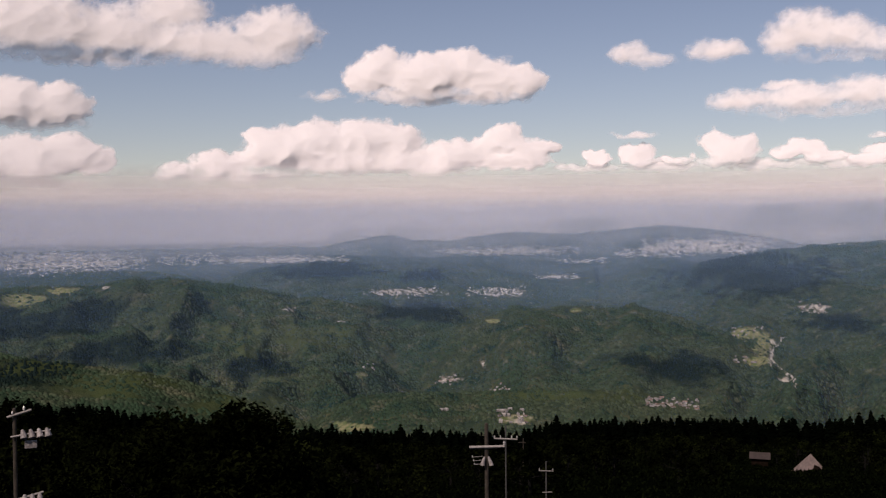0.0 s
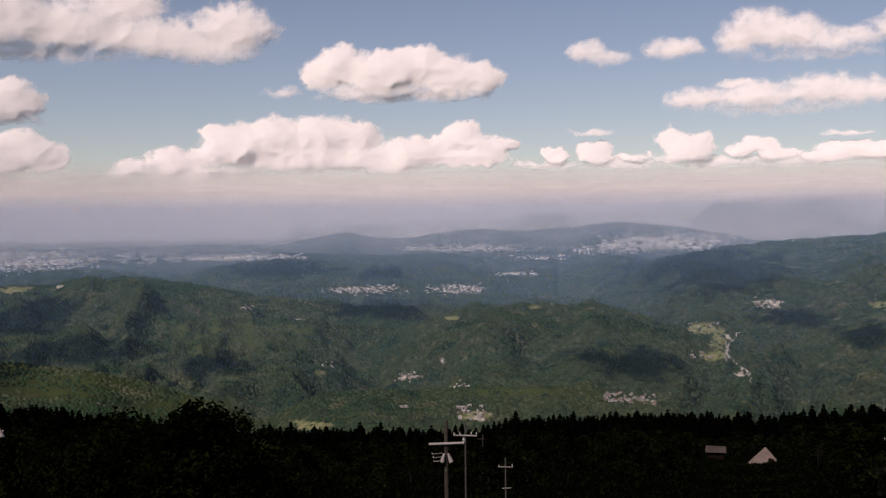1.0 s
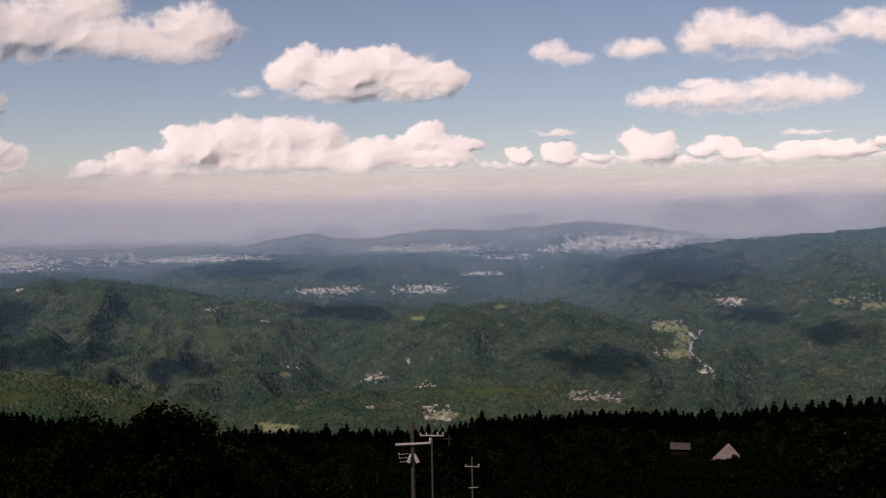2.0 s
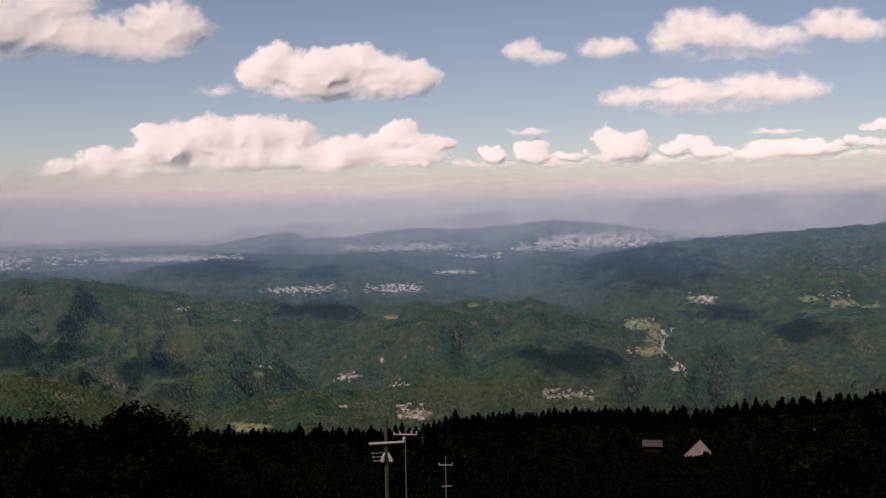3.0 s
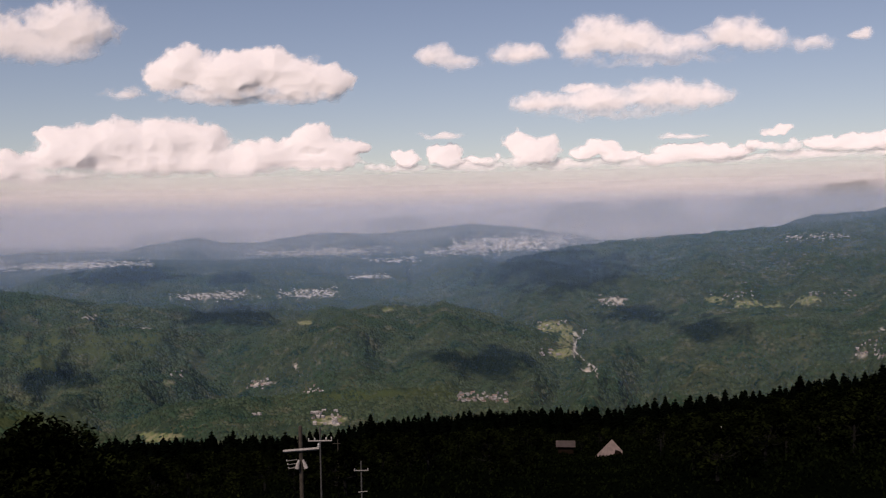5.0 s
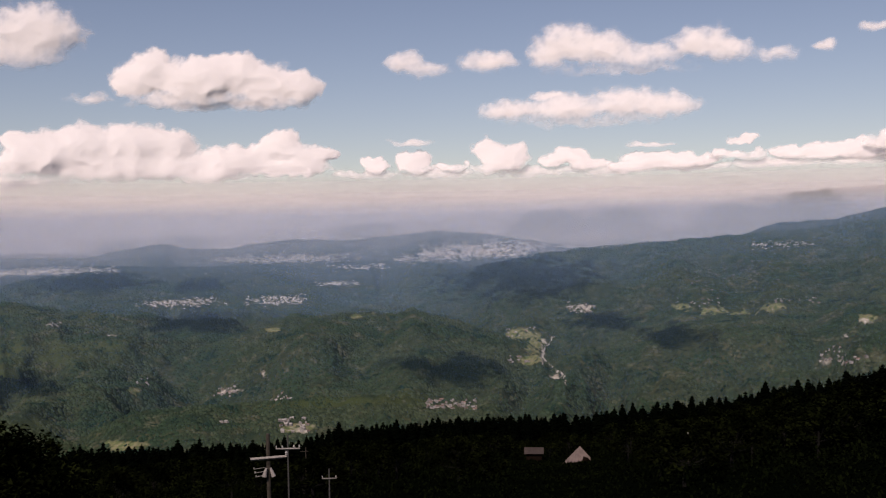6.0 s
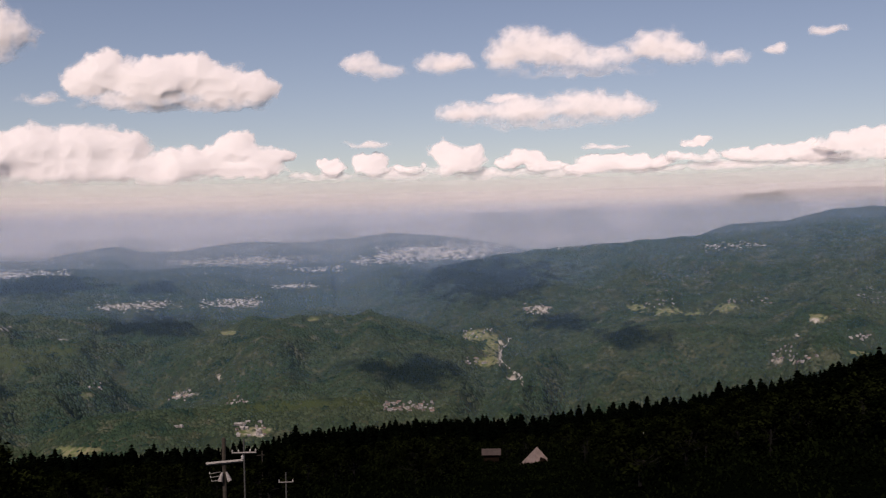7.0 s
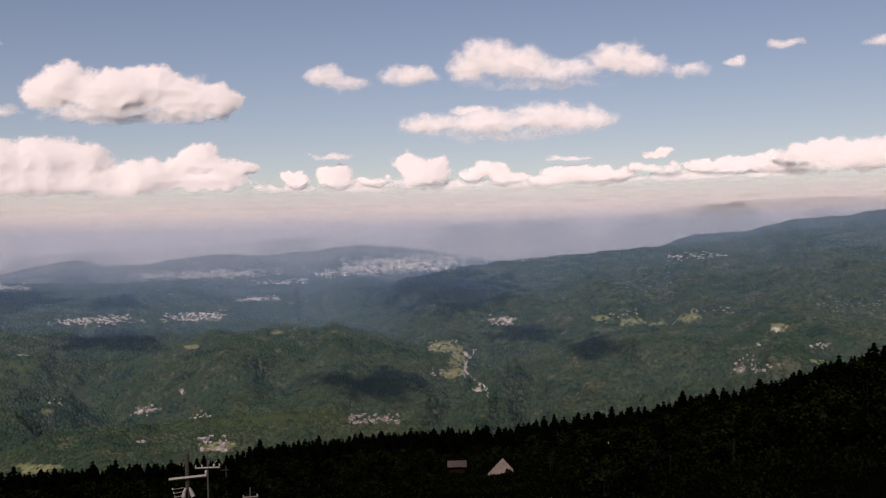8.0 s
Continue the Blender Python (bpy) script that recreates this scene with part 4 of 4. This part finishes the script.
# pole with a tilted bank of lamps
(az, el) = POLES[4]
p, h = pole(az, el, 55, 0.095, POLE_WOOD, "brown utility pole with a bank of pale floodlights")
bar("crossarm", (-0.35, -0.15, h - 0.42), (0.8, -0.15, h - 0.12), 0.07, ARM_PAINT, p, "pale tilted crossarm")
insulator((0.45, -0.15, h - 0.14), p, 1.3)
insulator((-0.1, -0.15, h - 0.30), p, 1.0)
bar("lamp_rail", (-0.2, -0.2, h - 1.42), (1.7, -0.2, h - 1.2), 0.05, LAMP_METAL, p)
for k in range(4):
    bm = bmesh.new()
    cx = 0.35 + 0.38 * k
    tube(bm, [(cx, -0.2, h - 1.1), (cx + 0.05, -0.32, h - 1.3), (cx + 0.08, -0.42, h - 1.5)], [0.07, 0.14, 0.18], 10)
    lens(part("floodlight", bm, LAMP_METAL, p, "pale floodlight housing"), (cx + 0.08, -0.43, h - 1.52), 0.15)
bm = bmesh.new()
box(bm, 0.45, -0.35, h - 2.05, 1.05, -0.1, h - 1.68)
bmesh.ops.bevel(bm, geom=bm.edges[:], offset=0.03, segments=2, affect="EDGES")
part("control_box", bm, LAMP_METAL, p)
bar("bracket", (0.1, -0.2, h - 4.6), (1.3, -0.2, h - 4.35), 0.06, ARM_PAINT, p)
for k in range(3):
    bm = bmesh.new()
    cx = 0.4 + 0.36 * k
    tube(bm, [(cx, -0.2, h - 4.4), (cx, -0.32, h - 4.6), (cx, -0.4, h - 4.85)], [0.07, 0.14, 0.18], 10)
    lens(part("floodlight", bm, LAMP_METAL, p, "pale floodlight housing"), (cx, -0.41, h - 4.87), 0.15)
(az, el) = POLES[5]
p, h = pole(az, el, 190, 0.06, POLE_WOOD, "slim brown pole with a white cap among trees")
insulator((0, 0, h), p, 1.5)


# ---------------------------------------------------------------- houses
def gable_house(w, d, eave, ridge, wall_m, roof_m, over=0.5, name="house"):
    """Ridge along y; walls, two roof slopes, a door and windows on the gable."""
    root = new(name)
    bm = bmesh.new()
    prof = [(-w / 2, -1.5), (w / 2, -1.5), (w / 2, eave), (0, ridge), (-w / 2, eave)]
    a = [bm.verts.new((x, -d / 2, z)) for x, z in prof]
    b = [bm.verts.new((x, d / 2, z)) for x, z in prof]
    bm.faces.new(a)
    bm.faces.new(b[::-1])
    for k in range(5):
        bm.faces.new((a[k], b[k], b[(k + 1) % 5], a[(k + 1) % 5]))
    part("wall", bm, wall_m, root)
    fall = (ridge - eave) / (w / 2)
    for sx in (-1, 1):
        bm = bmesh.new()
        x1 = sx * (w / 2 + over)
        z1 = eave - over * fall
        lo = [(0, ridge + 0.02), (x1, z1 + 0.02), (x1, z1 + 0.24), (0, ridge + 0.24)]
        va = [bm.verts.new((x, -d / 2 - over, z)) for x, z in lo]
        vb = [bm.verts.new((x, d / 2 + over, z)) for x, z in lo]
        bm.faces.new(va)
        bm.faces.new(vb[::-1])
        for k in range(4):
            bm.faces.new((va[k], vb[k], vb[(k + 1) % 4], va[(k + 1) % 4]))
        bmesh.ops.recalc_face_normals(bm, faces=bm.faces[:])
        part("roof", bm, roof_m, root)
    return root


az, el = HOUSES[0]
R_H = 275.0
x, y = place(az, R_H)
top = EYE + R_H * TAN(el)
g = ground_at(az, R_H)
lodge = new("lodge")
H_E, H_T, W_R = top - g - 5.0, top - g, 3.4
bm = bmesh.new()
box(bm, -2.7, -2.7, -1.5, 2.7, 2.7, H_E + 0.4)
part("wall", bm, WALL_BROWN, lodge)
bm = bmesh.new()
ring = [bm.verts.new((x_, y_, H_E)) for x_, y_ in ((-W_R, -W_R), (W_R, -W_R), (W_R, W_R), (-W_R, W_R))]
under = [bm.verts.new((v_.co.x, v_.co.y, H_E - 0.22)) for v_ in ring]
apex = bm.verts.new((0, 0, H_T))
for k in range(4):
    bm.faces.new((ring[k], ring[(k + 1) % 4], apex))
    bm.faces.new((under[k], under[(k + 1) % 4], ring[(k + 1) % 4], ring[k]))
bm.faces.new(under[::-1])
part("roof", bm, ROOF_PINK, lodge)
bm = bmesh.new()
dorm = [bm.verts.new(q_) for q_ in ((-2.3, -W_R - 0.7, H_E - 0.5), (2.3, -W_R - 0.7, H_E - 0.5), (0, -W_R - 0.7, H_E + 2.5), (-2.3, -0.8, H_E - 0.5), (2.3, -0.8, H_E - 0.5), (0, -0.8, H_E + 2.5))]
for f_ in ((0, 1, 2), (3, 5, 4), (0, 2, 5, 3), (1, 4, 5, 2)):
    bm.faces.new([dorm[k] for k in f_])
part("gable", bm, WALL_BROWN, lodge, "dark brown timber gable")
bm = bmesh.new()
box(bm, -2.7, -2.9, -1.0, 2.7, -2.73, top - g - 5.4)
part("gable_base", bm, WALL_PALE, lodge, "pale lower gable wall")
for cx in (-1.6, 1.3):
    bm = bmesh.new()
    box(bm, cx - 0.6, -2.96, top - g - 6.9, cx + 0.6, -2.91, top - g - 5.9)
    part("window", bm, GLASS_DARK, lodge)
bm = bmesh.new()
box(bm, -2.8, -4.2, top - g - 7.2, 2.8, -2.9, top - g - 6.95)
part("balcony", bm, WALL_PALE, lodge)
lodge.matrix_basis = pose(x, y, g, 0, 0, 32 - az)
tagged(lodge, "small lodge with a steep faded pinkish roof among trees", "house")

az, el = HOUSES[1]
R_H = 290.0
x, y = place(az, R_H)
g = ground_at(az, R_H)
h = EYE + R_H * TAN(el) - g
hut = new("hut")
bm = bmesh.new()
box(bm, -2.2, -1.6, -1.5, 2.2, 2, h - 0.8)
part("wall", bm, WALL_BROWN, hut)
bm = bmesh.new()
v = [bm.verts.new(q) for q in ((-2.8, -2.5, h - 0.95), (2.8, -2.5, h - 0.95), (2.8, 2.4, h - 0.1), (-2.8, 2.4, h - 0.1))]
bm.faces.new(v)
bmesh.ops.solidify(bm, geom=bm.faces[:], thickness=0.18)
part("roof", bm, ROOF_PINK, hut)
hut.matrix_basis = pose(x, y, g, 0, 0, -az)
tagged(hut, "small hut with a low pitched pale roof among trees", "hut")

village = []
for roof_m in (ROOF_GREY, ROOF_LIGHT, ROOF_RED):
    for w, d in ((4.2, 6.5), (5.0, 9.0)):
        village.append(gable_house(w, d, 2.6, 4.4, TOWN, roof_m, 0.35))


def hamlet(spot, count, pale, seed, group, size=1.0):
    a, e, ra, re = spot
    q = random.Random(seed)
    for _ in range(count):
        az, el = a + q.uniform(-ra, ra), e + q.uniform(-re, re)
        r = sighted(az, el)
        x, y = place(az, r)
        ob = village[q.choice((2, 3))] if q.random() < pale else village[q.choice((0, 1, 4, 5))]
        s = size * q.uniform(0.7, 1.15)
        m = pose(x, y, ground_at(az, r) + 0.6, 0, 0, q.uniform(0, 180)) @ Matrix.Diagonal((s, s, s, 1))
        o = copy_thing(ob, m)
        o.matrix_basis = m
        tagged(o, "small house with a gable roof in a valley hamlet", "house", group)


HAMLETS = [(3.82, -10.86, 0.97, 0.39), (0.12, -8.83, 0.71, 0.29), (3.19, -9.29, 0.58, 0.13), (12.85, -10.02, 1.49, 0.29), (20.29, -4.65, 0.84, 0.29), (16.94, -6.03, 0.9, 0.32), (16.79, -7.63, 0.65, 0.23), (-0.06, -10.57, 0.32, 0.1), (34.28, -7.34, 1.29, 0.26), (34.0, -6.83, 0.52, 0.19), (37.63, -6.18, 0.71, 0.16), (-4.4, -8.17, 0.39, 0.19), (31.96, -4.27, 1.16, 0.13), (26.72, -4.41, 1.29, 0.16)]
COUNTS = [(30, 0.5), (18, 0.4), (9, 0.5), (46, 0.2), (36, 0.3), (16, 0.4), (12, 0.4), (3, 0.9), (24, 0.4), (8, 0.4), (12, 0.6), (5, 0.4), (20, 0.5), (18, 0.4)]
for k, (spot, (count, pale)) in enumerate(zip(HAMLETS, COUNTS)):
    hamlet(spot, count, pale, 40 + k, "houses of the valley hamlets", 0.50)
for ob in village:
    for o in (*ob.children_recursive, ob):
        bpy.data.objects.remove(o)


def town(spot, count, seed, size, paint):
    """A far town as a scatter of small blocks."""
    a, e, ra, re = spot
    q = np.random.default_rng(seed)
    vs, fs = [], []
    cube = np.array([(-1, -1, 0), (1, -1, 0), (1, 1, 0), (-1, 1, 0), (-1, -1, 1), (1, -1, 1), (1, 1, 1), (-1, 1, 1)], float)
    quad = np.array([(4, 5, 6, 7), (0, 1, 5, 4), (1, 2, 6, 5), (2, 3, 7, 6), (3, 0, 4, 7)])
    for el in q.uniform(e - re, e + re, count // 3):
        for az in q.uniform(a - ra, a + ra, 3):
            spread = abs((az - a) / ra) ** 2 + abs((el - e) / re) ** 2
            ragged = float(fbm(np.array([az * 1.6 + seed]), np.array([el * 5.0]), 3)[0])
            if q.random() > 1.1 - 0.75 * spread + 0.9 * ragged:
                continue
            r = sighted(az, el + q.uniform(-0.5, 0.5) * re / 5, 1500)
            r += q.uniform(-9, 9)
            x, y = place(az, r)
            w, d, hh = q.uniform(0.6, 2.2) * size, q.uniform(0.6, 1.2) * size, q.uniform(0.5, 1.3) * size
            t = radians(-az) + q.uniform(-0.3, 0.3)
            b = cube * (w, d, hh)
            b = np.stack([b[:, 0] * math.cos(t) - b[:, 1] * math.sin(t) + x, b[:, 0] * math.sin(t) + b[:, 1] * math.cos(t) + y, b[:, 2] + ground_at(az, r)], -1)
            fs.append(quad + 8 * len(vs))
            vs.append(b)
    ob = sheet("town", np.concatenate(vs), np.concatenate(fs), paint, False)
    return tagged(ob, "far pale town spread over the valley floor", "town", kind="stuff")


TOWNS = [(-2.1, -3.81, 2.42, 0.29), (3.23, -3.86, 1.94, 0.36), (6.44, -2.97, 1.29, 0.16), (14.71, -1.25, 3.55, 0.52), (20.85, -0.56, 3.55, 0.19), (-21.11, -1.8, 4.52, 0.71), (-9.43, -1.86, 3.88, 0.23), (3.73, -1.51, 4.2, 0.29), (-14.07, -1.78, 1.94, 0.32), (28.63, -2.92, 2.58, 0.84), (31.13, -1.23, 1.94, 0.23), (38.94, -3.93, 2.26, 0.45), (20.11, -0.98, 3.88, 0.26), (7.88, -2.08, 1.94, 0.16), (11.96, -1.65, 2.26, 0.29), (18.85, -0.92, 3.88, 0.29)]
for k, (spot, count) in enumerate(zip(TOWNS, (420, 480, 150, 900, 420, 700, 360, 460, 200, 200, 100, 140, 240, 110, 360, 420))):
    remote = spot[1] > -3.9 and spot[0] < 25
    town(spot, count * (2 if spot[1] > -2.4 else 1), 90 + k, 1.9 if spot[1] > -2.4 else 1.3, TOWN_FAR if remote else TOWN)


# ---------------------------------------------------------------- stream in the valley
def stream(path, width):
    line = []
    for (a0, e0), (a1, e1) in zip(path, path[1:]):
        for k in range(8):
            a, e = a0 + (a1 - a0) * k / 8, e0 + (e1 - e0) * k / 8
            a += 0.05 * math.sin(k * 2.1 + a * 40)
            line.append((a, sighted(a, e, 1000)))
    vs = []
    for k, (a, r) in enumerate(line):
        half = math.degrees(width * (0.7 + 0.3 * math.sin(k * 1.3)) / r)
        for da in (-half, -half * 0.4, half * 0.4, half):
            x, y = place(a + da, r)
            vs.append((x, y, ground_at(a + da, r) + (0.9 if abs(da) < half * 0.9 else 0.3)))
    ob = sheet("stream", np.array(vs), grid_faces(len(line), 4), GRAVEL)
    return tagged(ob, "pale stony stream bed winding down the valley", "stream", kind="structure")


stream(STREAM, 1.9)
